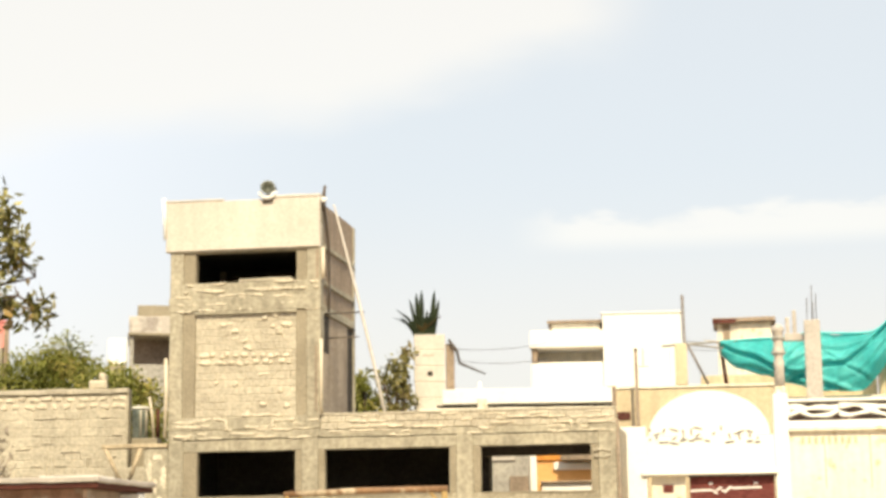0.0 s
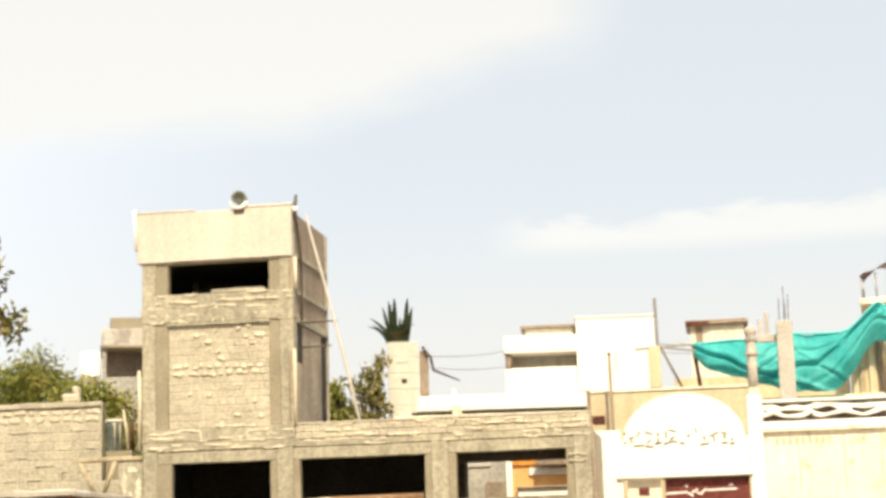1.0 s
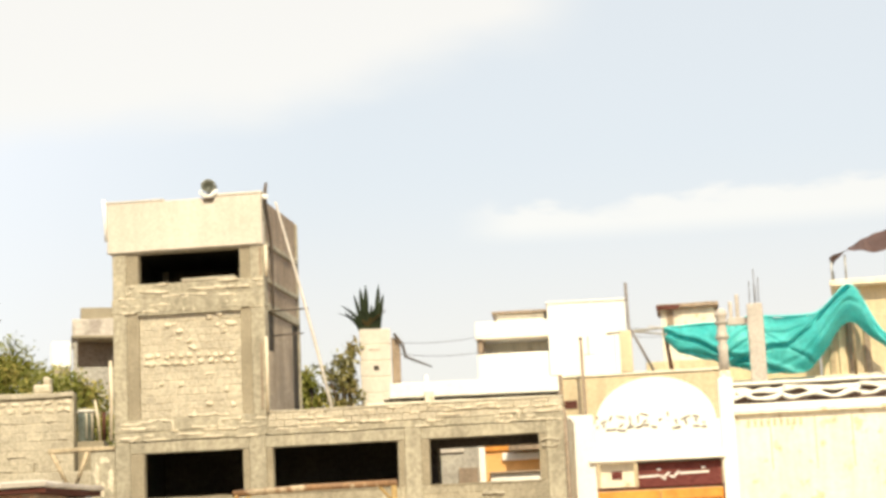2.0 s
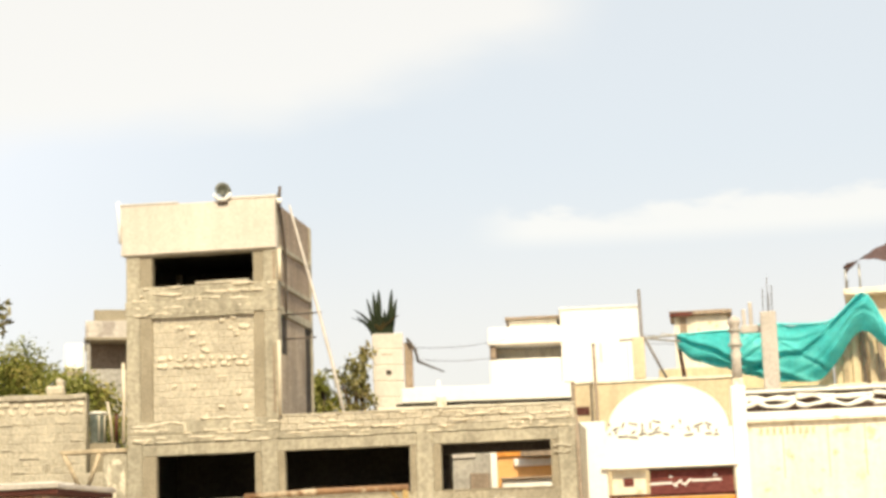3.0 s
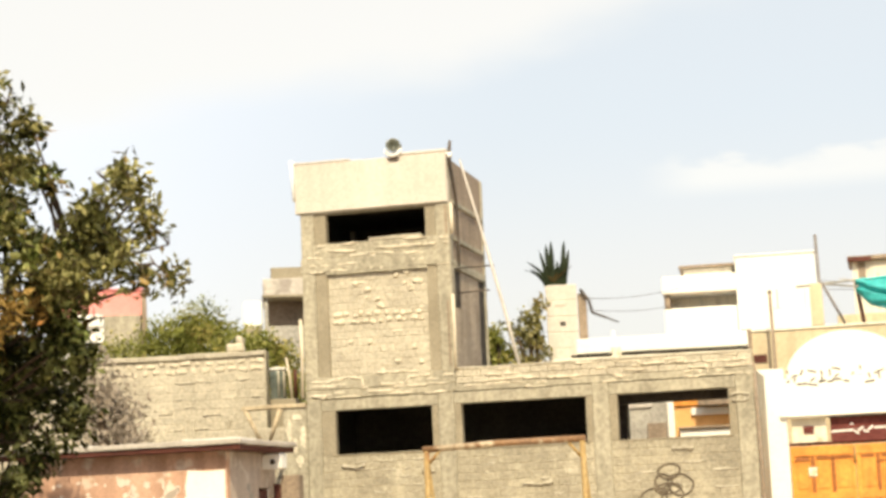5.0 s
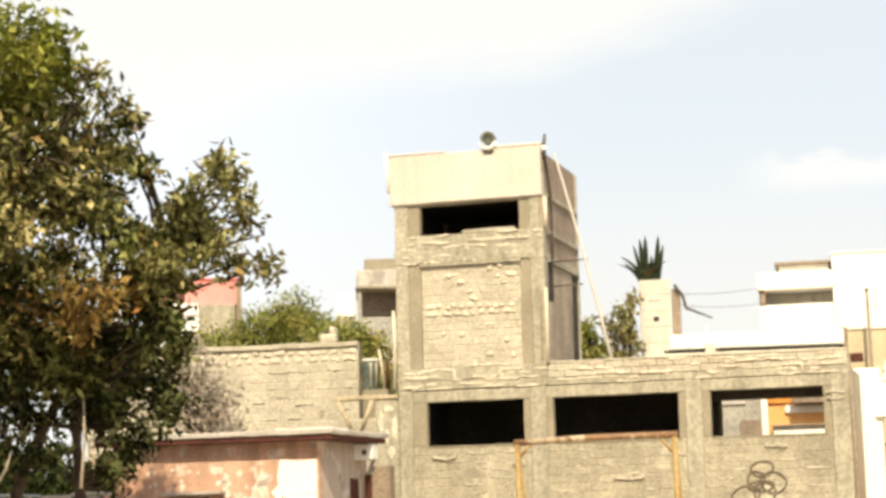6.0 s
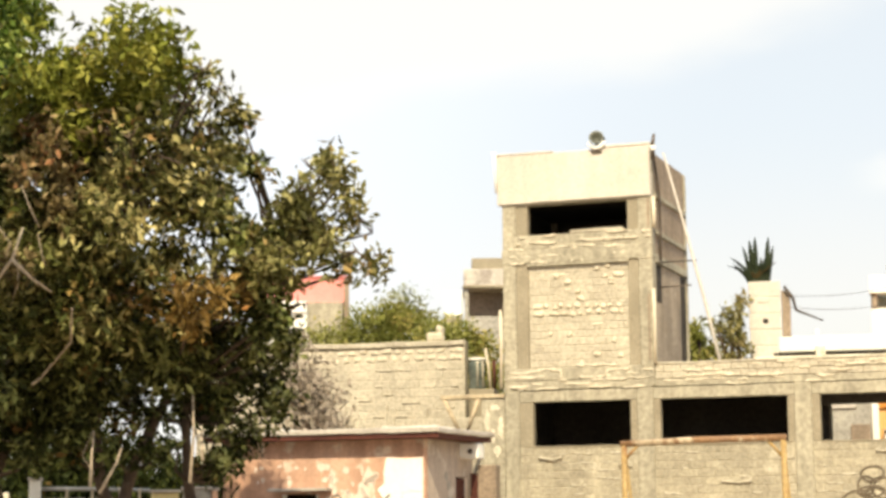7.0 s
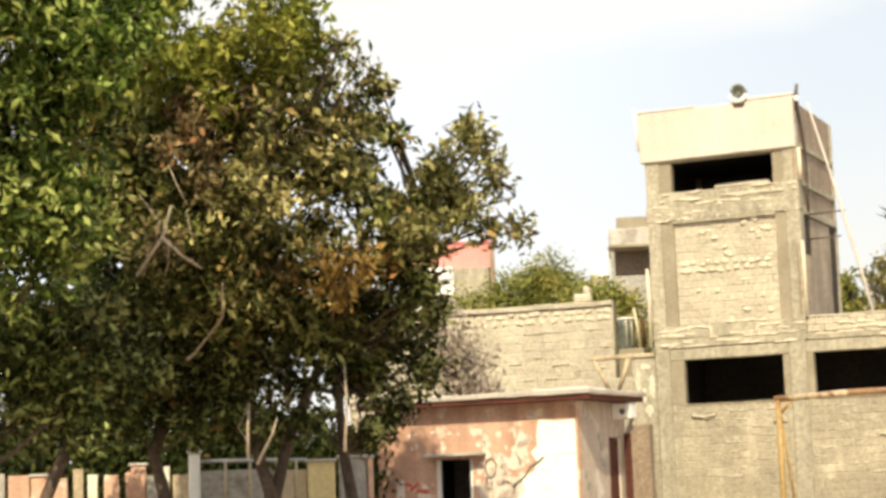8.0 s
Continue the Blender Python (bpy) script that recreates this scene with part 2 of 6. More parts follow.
# near-black tone: the shade of rooms and openings is put into the colour
M_DARK = material("interior_shade", (0.022, 0.016, 0.012), (0.04, 0.03, 0.022), scale=0.8, grain=10)
M_LEAF = leaf_material("tree_leaves", ((0.004, 0.005, 0.002), (0.080, 0.079, 0.021), (0.62, 0.54, 0.24)), (0.30, 0.17, 0.07), 0.75, green=0.4)
M_LEAF_TOP = leaf_material("yellow_green_leaves", ((0.03, 0.04, 0.006), (0.15, 0.165, 0.024), (0.44, 0.43, 0.10)), (0.38, 0.25, 0.08), 0.80, green=0.2)
M_LEAF_SIDE = leaf_material("olive_leaves", ((0.03, 0.03, 0.009), (0.115, 0.108, 0.034), (0.50, 0.44, 0.20)), (0.36, 0.24, 0.10), 0.76, green=0.1)
# leaf tones darkened to carry the shade low and deep in the crowns
M_LEAF_LOW = leaf_material("shade_dark_leaves", ((0.003, 0.004, 0.0015), (0.042, 0.048, 0.011), (0.44, 0.46, 0.18)), (0.16, 0.085, 0.03), 0.75, green=0.25)
M_LEAF_DYING = leaf_material("dying_leaves", ((0.05, 0.034, 0.010), (0.20, 0.125, 0.036), (0.50, 0.34, 0.11)), (0.36, 0.15, 0.05), 0.74)
M_LEAF_BROWN = leaf_material("browning_leaves", ((0.04, 0.03, 0.012), (0.14, 0.105, 0.045), (0.42, 0.32, 0.17)), (0.26, 0.13, 0.06), 0.74)
M_LEAF_GREEN = leaf_material("fresh_green_leaves", ((0.006, 0.014, 0.002), (0.058, 0.086, 0.012), (0.46, 0.50, 0.15)), (0.24, 0.17, 0.05), 0.78, green=0.3)
M_BUSH = leaf_material("bush_leaves", ((0.06, 0.075, 0.014), (0.20, 0.21, 0.044), (0.40, 0.39, 0.14)), (0.38, 0.33, 0.10), 0.68)
M_SCRUB = leaf_material("olive_scrub_leaves", ((0.05, 0.052, 0.016), (0.20, 0.18, 0.060), (0.46, 0.42, 0.20)), (0.30, 0.24, 0.10), 0.70)
# hedge tones lowered to stand for the shade under the trees
M_HEDGE = leaf_material("shaded_hedge_leaves", ((0.012, 0.018, 0.006), (0.03, 0.04, 0.010), (0.08, 0.09, 0.02)), (0.12, 0.08, 0.03), 0.75)
M_DRY = leaf_material("dry_grey_leaves", ((0.20, 0.165, 0.135), (0.32, 0.27, 0.22), (0.50, 0.43, 0.36)), (0.26, 0.19, 0.11), 0.75)
M_PALM = leaf_material("dark_frond_leaves", ((0.018, 0.026, 0.014), (0.035, 0.045, 0.025), (0.09, 0.10, 0.07)), (0.20, 0.15, 0.08), 0.78)


# ---- building blocks ----
def bm_box(x0, x1, y0, y1, z0, z1, bevel=0.012, rough=0.0):
    bm = bmesh.new()
    bmesh.ops.create_cube(bm, size=1.0)
    for v in bm.verts:
        v.co = Vector(((x0 + x1) / 2 + v.co.x * (x1 - x0), (y0 + y1) / 2 + v.co.y * (y1 - y0), (z0 + z1) / 2 + v.co.z * (z1 - z0)))
    if bevel:
        bmesh.ops.bevel(bm, geom=bm.edges[:], offset=min(bevel, 0.3 * min(x1 - x0, y1 - y0, z1 - z0)), segments=1, affect="EDGES")
    if rough:
        for _ in range(4):
            long = [e for e in bm.edges if e.calc_length() > 0.38]
            if not long:
                break
            bmesh.ops.subdivide_edges(bm, edges=long, cuts=1, use_grid_fill=True)
        for v in bm.verts:
            v.co += noise.noise_vector(v.co * 2.3) * rough
    return bm


def bm_tube(points, radii, sides=8):
    """A tapered tube along points, closed at both ends."""
    bm, rings = bmesh.new(), []
    pts = [Vector(p) for p in points]
    for i, p in enumerate(pts):
        d = (pts[min(i + 1, len(pts) - 1)] - pts[max(i - 1, 0)]).normalized()
        side = d.cross(Vector((0.3, 0.9, 0.2))).normalized()
        up = d.cross(side)
        rings.append([bm.verts.new(p + (side * math.cos(a) + up * math.sin(a)) * radii[i])
                      for a in (2 * math.pi * k / sides for k in range(sides))])
    for a, b in zip(rings, rings[1:]):
        for k in range(sides):
            bm.faces.new((a[k], a[(k + 1) % sides], b[(k + 1) % sides], b[k])).smooth = True
    bm.faces.new(rings[0][::-1])
    bm.faces.new(rings[-1])
    return bm


def bm_lathe(profile, sides=20, sweep=1.0):
    """Turns (radius, z) pairs round the z axis."""
    bm, rings = bmesh.new(), []
    for r, z in profile:
        rings.append([bm.verts.new((r * math.cos(2 * math.pi * k / sides), r * math.sin(2 * math.pi * k / sides), z)) for k in range(sides)])
    for a, b in zip(rings, rings[1:]):
        for k in range(sides):
            bm.faces.new((a[k], a[(k + 1) % sides], b[(k + 1) % sides], b[k])).smooth = True
    bm.faces.new(rings[0][::-1])
    bm.faces.new(rings[-1])
    return bm


def moved(bm, m):
    bmesh.ops.transform(bm, matrix=m, verts=bm.verts)
    return bm


def merged(*bms):
    out = bms[0]
    for b in bms[1:]:
        tmp = bpy.data.meshes.new("tmp")
        b.to_mesh(tmp)
        out.from_mesh(tmp)
        bpy.data.meshes.remove(tmp)
        b.free()
    return out


def part(name, bm, mat, parent, label=""):
    bmesh.ops.recalc_face_normals(bm, faces=bm.faces)
    me = bpy.data.meshes.new(name)
    bm.to_mesh(me)
    bm.free()
    me.materials.append(mat)
    ob = new(name, me)
    ob.parent = parent
    return tagged(ob, label)


def thing(name, m, label, category, group="", kind=""):
    ob = new(name)
    ob.empty_display_size = 0.2
    ob.matrix_world = m
    return tagged(ob, label, category, group, kind)


def single(name, bm, mat, m, label, category, group="", kind=""):
    ob = part(name, bm, mat, None)
    ob.matrix_world = m
    return tagged(ob, label, category, group, kind)


def box(name, parent, x0, x1, y0, y1, z0, z1, mat, bevel=0.012, rough=0.0, label=""):
    return part(name, bm_box(x0, x1, y0, y1, z0, z1, bevel, rough), mat, parent, label)


def bm_flake(x, z, w, h, rng):
    """A thin flake with a ragged outline on a wall that faces -y."""
    bm = bmesh.new()
    rim = []
    for k in range(14):
        a, q = 2 * math.pi * k / 14, rng.uniform(0.55, 1.1)
        rim.append((x + 0.5 * w * q * math.cos(a), z + 0.5 * h * q * math.sin(a)))
    front = [bm.verts.new((p, -0.008, q)) for p, q in rim]
    back = [bm.verts.new((p, 0.01, q)) for p, q in rim]
    bm.faces.new(front)
    for k in range(14):
        bm.faces.new((front[k], back[k], back[(k + 1) % 14], front[(k + 1) % 14]))
    bmesh.ops.recalc_face_normals(bm, faces=bm.faces[:])
    return bm


PIECE_MESHES = {}


def piece(name, parent, size, at, mat, turn=(0, 0, 0)):
    """One small bevelled block; alike blocks share their mesh. size and at: width, depth, height and the centre."""
    key = (tuple(round(s, 2) for s in size), mat.name)
    if key not in PIECE_MESHES:
        bm = bm_box(-size[0] / 2, size[0] / 2, -size[1] / 2, size[1] / 2, -size[2] / 2, size[2] / 2, 0.014)
        me = bpy.data.meshes.new(name)
        bm.to_mesh(me)
        bm.free()
        me.materials.append(mat)
        PIECE_MESHES[key] = me
    ob = new(name, PIECE_MESHES[key])
    ob.parent = parent
    ob.matrix_basis = pose(*at, *turn)
    return ob


def block_courses(parent, x0, x1, z0, z1, face, mat, rng, length=0.40, height=0.19, joint=0.007, proud=0.005, name="block"):
    """Running bond of single blocks whose faces stand at y = face (the wall lies behind, at larger y)."""
    rows = max(1, round((z1 - z0) / height))
    h = (z1 - z0) / rows
    for r in range(rows):
        x = x0 - (length / 2 if r % 2 else 0)
        while x < x1 - 0.02:
            a, b = max(x, x0), min(x + length, x1)
            if b - a > 0.07:
                out = rng.uniform(-0.5, 1.0) * proud
                piece(name, parent, (b - a - joint, 0.08, h - joint), ((a + b) / 2, face + 0.04 - out, z0 + (r + 0.5) * h + rng.uniform(-0.004, 0.004)),
                      mat, (rng.uniform(-1, 1), rng.uniform(-0.6, 0.6), rng.uniform(-0.8, 0.8)))
            x += length


def mortar_smears(parent, x0, x1, z0, z1, face, count, rng, mat, height=0.19):
    """Ridges of squeezed-out mortar along the bed joints, joined into one part."""
    made = []
    for _ in range(count):
        ln, x = rng.uniform(0.12, 0.75), rng.uniform(x0, x1)
        b = min(x + ln, x1)
        z = z0 + height * rng.randint(0, max(1, int((z1 - z0) / height))) + rng.uniform(-0.02, 0.02)
        if b - x < 0.08 or z > z1:
            continue
        n = 6
        pts = [(x + (b - x) * k / (n - 1), face + rng.uniform(0.0, 0.018), z + rng.uniform(-0.014, 0.014)) for k in range(n)]
        made.append(bm_tube(pts, [0.008] + [rng.uniform(0.012, 0.04) for _ in range(n - 2)] + [0.008], 6))
    return tagged(part("mortar_smear", merged(*made), mat, parent), kind="stuff")


def leaf_cloud(name, parent, blobs, mat, seed, density, per, size, spread=0.17, depth=1.0, droop=0.3, gap=9.0):
    """Leaves in sprays: each blob (x, y, z, r) holds sprays, denser to its outside, each a tuft of folded leaves. One mesh.
    Sprays are missing where a slow noise passes gap: the holes of a thinning crown."""
    rng = np.random.default_rng(seed)
    centres = []
    for x, y, z, r in blobs:
        k = max(3, int(density * (r + 0.05) ** 2))
        d = rng.normal(size=(k, 3))
        d /= np.linalg.norm(d, axis=1)[:, None]
        rad = r * rng.uniform(0.25, 1.12, k) ** 0.6
        centres.append(np.array([x, y, z]) + d * rad[:, None] * np.array([1, depth, 1]))
    c = np.concatenate(centres)
    c = np.array([p for p in c if not (-0.4 < p[0] < 1.75 or p[0] > 2.9) or noise.noise(Vector((p[0] * 2.9, p[1] * 0.35, p[2] * 2.9))) < gap])
    count = len(c) * per
    base = np.repeat(c, per, 0) + rng.normal(0, spread, (count, 3))
    way = rng.normal(size=(count, 3))
    way[:, 2] -= droop
    way /= np.linalg.norm(way, axis=1)[:, None]
    side = np.cross(way, rng.normal(size=(count, 3)))
    side /= np.linalg.norm(side, axis=1)[:, None] + 1e-9
    fold = np.cross(way, side)
    ln = size * rng.uniform(0.6, 1.35, count)[:, None]
    wd = ln * rng.uniform(0.15, 0.27, count)[:, None]
    verts = np.empty((count, 4, 3))
    verts[:, 0] = base
    verts[:, 1] = base + way * ln * 0.45 + side * wd + fold * wd * 0.3
    verts[:, 2] = base + way * ln
    verts[:, 3] = base + way * ln * 0.45 - side * wd + fold * wd * 0.3
    me = bpy.data.meshes.new(name)
    idx = np.arange(count * 4).reshape(count, 4)
    faces = np.concatenate([idx[:, [0, 1, 2]], idx[:, [0, 2, 3]]])
    me.from_pydata(verts.reshape(-1, 3).tolist(), [], faces.tolist())
    me.materials.append(mat)
    ob = new(name, me)
    ob.parent = parent
    return ob


# ---- ground ----
def build_ground():
    bm = bmesh.new()
    bmesh.ops.create_grid(bm, x_segments=60, y_segments=60, size=2200)
    for v in bm.verts:
        v.co.z = noise.noise(v.co * 0.004) * 1.5 - 1.0 if v.co.length > 300 else 0.0
    single("ground", bm, M_GROUND, pose(0, 0, 0), "dry brown earth ground of a school yard", "ground", kind="structure")


build_ground()


# ---- the unfinished block building with its stair tower ----
FRONT = pose(-3.712, 41.836, 0, 0, 0, -9)  # x along the facade, y into the building, from the tower's front corner


def build_unfinished():
    b = thing("unfinished_building", FRONT, "unfinished grey concrete block building with a stair tower", "building")
    rng = random.Random(3)
    # lower storey: columns, lintel and ring beams
    for x0, x1 in ((-3.72, -3.36), (-0.46, -0.06), (3.22, 3.62), (6.52, 6.93)):
        box("column", b, x0, x1, 0.0, 0.35, 0, 4.44, M_CONCRETE, 0.02, 0.012)
    for x0, x1 in ((-3.36, -3.02), (-0.62, -0.46), (-0.06, 0.10), (3.06, 3.22), (3.62, 3.80), (6.34, 6.52)):
        box("pier_infill", b, x0, x1, 0.03, 0.23, 3.09, 4.15, M_MORTAR, 0.01, 0.01)
    for x0, x1 in ((-3.36, -0.46), (-0.06, 3.22), (3.62, 6.52)):
        box("lintel", b, x0, x1, 0.02, 0.25, 4.15, 4.42, M_CONCRETE, 0.015, 0.014)
        box("infill_wall", b, x0, x1, 0.038, 0.24, 0, 3.09, M_BLOCK, 0.0)
        box("sill", b, x0 + 0.2, x1 - 0.1, 0.01, 0.25, 3.06, 3.10, M_MORTAR, 0.01, 0.012)
    box("ring_beam", b, -3.74, 0.0, 0.003, 0.33, 4.44, 4.66, M_CONCRETE, 0.02, 0.016)
    box("ring_beam", b, 0.0, 6.95, 0.006, 0.33, 4.44, 4.60, M_CONCRETE, 0.008, 0.014)
    box("parapet_core", b, -3.74, 6.93, 0.045, 0.22, 4.60, 4.94, M_MORTAR, 0.0)
    box("parapet_cap", b, 0.0, 6.95, 0.0, 0.24, 4.94, 5.00, M_PALE_BLOCK, 0.015, 0.014)
    # inner walls and slabs in M_DARK, their darkness painted rather than lit
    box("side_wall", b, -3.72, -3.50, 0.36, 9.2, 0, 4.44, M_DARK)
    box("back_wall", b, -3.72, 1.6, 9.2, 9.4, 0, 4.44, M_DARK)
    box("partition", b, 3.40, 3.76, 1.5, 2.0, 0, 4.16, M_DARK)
    # dark bar added to widen the shade under the bay's ceiling
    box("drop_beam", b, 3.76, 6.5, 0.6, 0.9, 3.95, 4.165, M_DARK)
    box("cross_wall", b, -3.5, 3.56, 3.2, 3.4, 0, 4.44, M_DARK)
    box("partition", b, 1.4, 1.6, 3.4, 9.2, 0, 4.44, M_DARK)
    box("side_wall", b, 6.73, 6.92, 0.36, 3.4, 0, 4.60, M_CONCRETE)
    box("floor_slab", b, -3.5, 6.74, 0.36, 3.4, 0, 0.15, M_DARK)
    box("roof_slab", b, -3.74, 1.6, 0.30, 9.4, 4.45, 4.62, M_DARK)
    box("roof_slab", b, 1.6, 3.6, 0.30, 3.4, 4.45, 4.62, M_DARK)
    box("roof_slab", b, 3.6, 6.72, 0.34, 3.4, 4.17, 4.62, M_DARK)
    # stair tower: corner columns, beams, blind panel, window band, plastered parapet
    w0, w1, d = -3.74, 0.0, 3.7
    for x0, x1 in ((w0, w0 + 0.34), (-0.34, w1)):
        for y0, y1 in ((0.0, 0.34), (d - (0.34 if x0 < -1 else 0.12), d)):
            box("tower_column", b, x0, x1, y0, y1, 4.66, 10.1, M_CONCRETE, 0.02, 0.012)
    for x0, x1 in ((w0 + 0.34, -3.10), (-0.60, -0.34)):
        box("pier_infill", b, x0, x1, 0.03, 0.25, 4.95, 9.0, M_MORTAR, 0.012, 0.012)
    box("tower_beam", b, w0 + 0.3, -0.3, -0.012, 0.28, 4.66, 4.96, M_CONCRETE, 0.02, 0.016)
    box("tower_beam", b, w0 - 0.02, 0.012, -0.02, 0.30, 7.50, 7.86, M_CONCRETE, 0.02, 0.018)
    box("panel_lintel", b, -3.12, -0.58, -0.03, 0.05, 7.43, 7.50, M_CONCRETE, 0.01, 0.01)
    box("panel_wall", b, -3.10, -0.60, 0.084, 0.25, 4.96, 7.45, M_PALE_BLOCK, 0.0)
    box("spandrel", b, -3.42, -0.32, 0.01, 0.26, 7.86, 8.20, M_CONCRETE, 0.015, 0.014)
    box("window_ledge", b, -2.02, -0.72, -0.005, 0.24, 8.20, 8.28, M_PALE_BLOCK, 0.012, 0.01)
    box("tower_lintel", b, -3.42, -0.32, 0.0, 0.28, 8.94, 9.02, M_CONCRETE, 0.01, 0.01)
    box("plastered_parapet", b, w0 - 0.10, 0.0, -0.07, 0.16, 8.98, 10.20, M_PLASTER, 0.02, 0.012, "smooth sand-coloured plaster parapet")
    box("parapet_cap", b, w0 - 0.12, -2.4, -0.08, 0.18, 10.20, 10.25, M_PLASTER, 0.02, 0.02)
    box("parapet_cap", b, -1.3, 0.02, -0.08, 0.18, 10.20, 10.27, M_PLASTER, 0.02, 0.02)
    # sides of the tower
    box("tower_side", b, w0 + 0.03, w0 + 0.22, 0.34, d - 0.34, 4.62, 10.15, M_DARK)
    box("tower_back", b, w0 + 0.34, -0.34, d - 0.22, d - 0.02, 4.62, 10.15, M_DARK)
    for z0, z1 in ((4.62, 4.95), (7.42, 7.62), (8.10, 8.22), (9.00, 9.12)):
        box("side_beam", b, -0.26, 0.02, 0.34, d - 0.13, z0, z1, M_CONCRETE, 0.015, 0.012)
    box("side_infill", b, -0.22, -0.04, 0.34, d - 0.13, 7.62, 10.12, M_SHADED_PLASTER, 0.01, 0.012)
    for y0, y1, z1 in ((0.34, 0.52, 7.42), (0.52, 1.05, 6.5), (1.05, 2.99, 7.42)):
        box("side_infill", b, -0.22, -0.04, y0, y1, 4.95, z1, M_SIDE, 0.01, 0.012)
    # flush dark sheets added for the shade inside two open slots
    box("shutter", b, -0.08, -0.045, 0.53, 1.04, 6.51, 7.40, M_DARK, 0.004, 0.0, "dark sheet standing in for the shaded narrow side opening")
    box("shutter", b, -0.08, -0.045, 3.0, d - 0.13, 4.95, 7.40, M_DARK, 0.004, 0.0, "dark sheet standing in for the shaded narrow side opening")
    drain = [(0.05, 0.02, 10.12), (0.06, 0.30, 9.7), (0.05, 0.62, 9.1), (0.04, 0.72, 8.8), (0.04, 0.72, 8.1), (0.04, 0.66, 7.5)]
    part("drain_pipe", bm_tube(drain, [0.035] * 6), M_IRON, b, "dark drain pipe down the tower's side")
    # dark strips that paint the shadow of grooves in the column
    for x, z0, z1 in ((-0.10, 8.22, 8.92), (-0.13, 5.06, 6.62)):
        box("corner_strip", b, x, x + 0.05, -0.02, 0.02, z0, z1, M_SHADED_PLASTER, 0.006, 0.0, "dark upright strip drawn as a groove's shadow in the corner column")
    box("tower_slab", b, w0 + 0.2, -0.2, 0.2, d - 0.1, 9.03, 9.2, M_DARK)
    # black sheets added behind the openings in place of real interior shade
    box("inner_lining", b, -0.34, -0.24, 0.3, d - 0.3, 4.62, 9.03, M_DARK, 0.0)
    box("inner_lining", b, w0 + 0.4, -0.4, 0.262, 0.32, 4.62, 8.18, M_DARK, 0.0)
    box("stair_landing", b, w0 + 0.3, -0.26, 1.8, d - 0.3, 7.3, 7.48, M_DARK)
    part("corner_pipe", bm_tube([(0.03, -0.05, 4.98), (0.04, -0.06, 5.9), (0.03, -0.05, 6.75)], [0.04] * 3), M_PIPE, b, "pale plastic rainwater pipe")
    part("corner_pipe", bm_tube([(-3.80, -0.05, 4.5), (-3.78, -0.05, 5.6), (-3.80, -0.05, 6.4)], [0.04] * 3), M_PIPE, b, "pale plastic rainwater pipe")
    part("corner_pipe", bm_tube([(0.07, -0.03, 8.2), (0.08, -0.04, 8.5), (0.07, -0.03, 8.95)], [0.045] * 3), M_PIPE, b, "pale plastic rainwater pipe")
    part("corner_pipe", bm_tube([(-3.92, -0.03, 10.32), (-3.89, -0.04, 9.9), (-3.87, -0.04, 9.3)], [0.05, 0.04, 0.035]), M_WHITE, b, "white pipe at the parapet")
    for y, z, ln in ((0.5, 7.42, 0.95), (0.9, 6.88, 0.72)):
        part("putlog", bm_tube([(-0.1, y, z), (ln, y, z + 0.02)], [0.02, 0.018]), M_IRON, b, "dark rod standing out of the tower")
    # brown tube added as the dark line of the gap beside the gateway
    part("downpipe", bm_tube([(6.98, 0.05, 0.0), (6.99, 0.05, 2.4), (6.96, 0.05, 4.7)], [0.04] * 3), M_SHADED_PLASTER, b, "brown bar standing in for the shaded gap at the building's corner")
    # struts and beam of the low bay beside the tower
    box("bay_beam", b, -5.4, -3.74, 0.0, 0.24, 4.28, 4.38, M_WOOD, 0.015, 0.012)
    for xa, za, xb, zb in ((-5.32, 4.28, -4.95, 3.55), (-4.42, 4.28, -4.72, 3.5)):
        part("strut", bm_tube([(xa, 0.06, za), (xb, 0.06, zb)], [0.055, 0.05]), M_WOOD, b)
    box("bay_wall", b, -4.35, -3.74, 0.05, 0.25, 0, 4.28, M_CONCRETE, 0.02, 0.02)
    for x, z, w, h in ((-4.2, 3.75, 0.16, 0.6), (-4.0, 4.05, 0.3, 0.16), (-3.85, 3.55, 0.14, 0.7), (-4.05, 3.4, 0.12, 0.4), (-3.95, 3.0, 0.2, 0.3)):
        part("broken_render", moved(bm_flake(x, z, w, h, rng), pose(0, 0.04, 0)), M_SMEAR, b, "ragged pale patch of mortar")
    box("bay_wall", b, -6.6, -4.35, 1.3, 1.5, 0, 3.9, M_PALE_BLOCK, 0.02, 0.02)
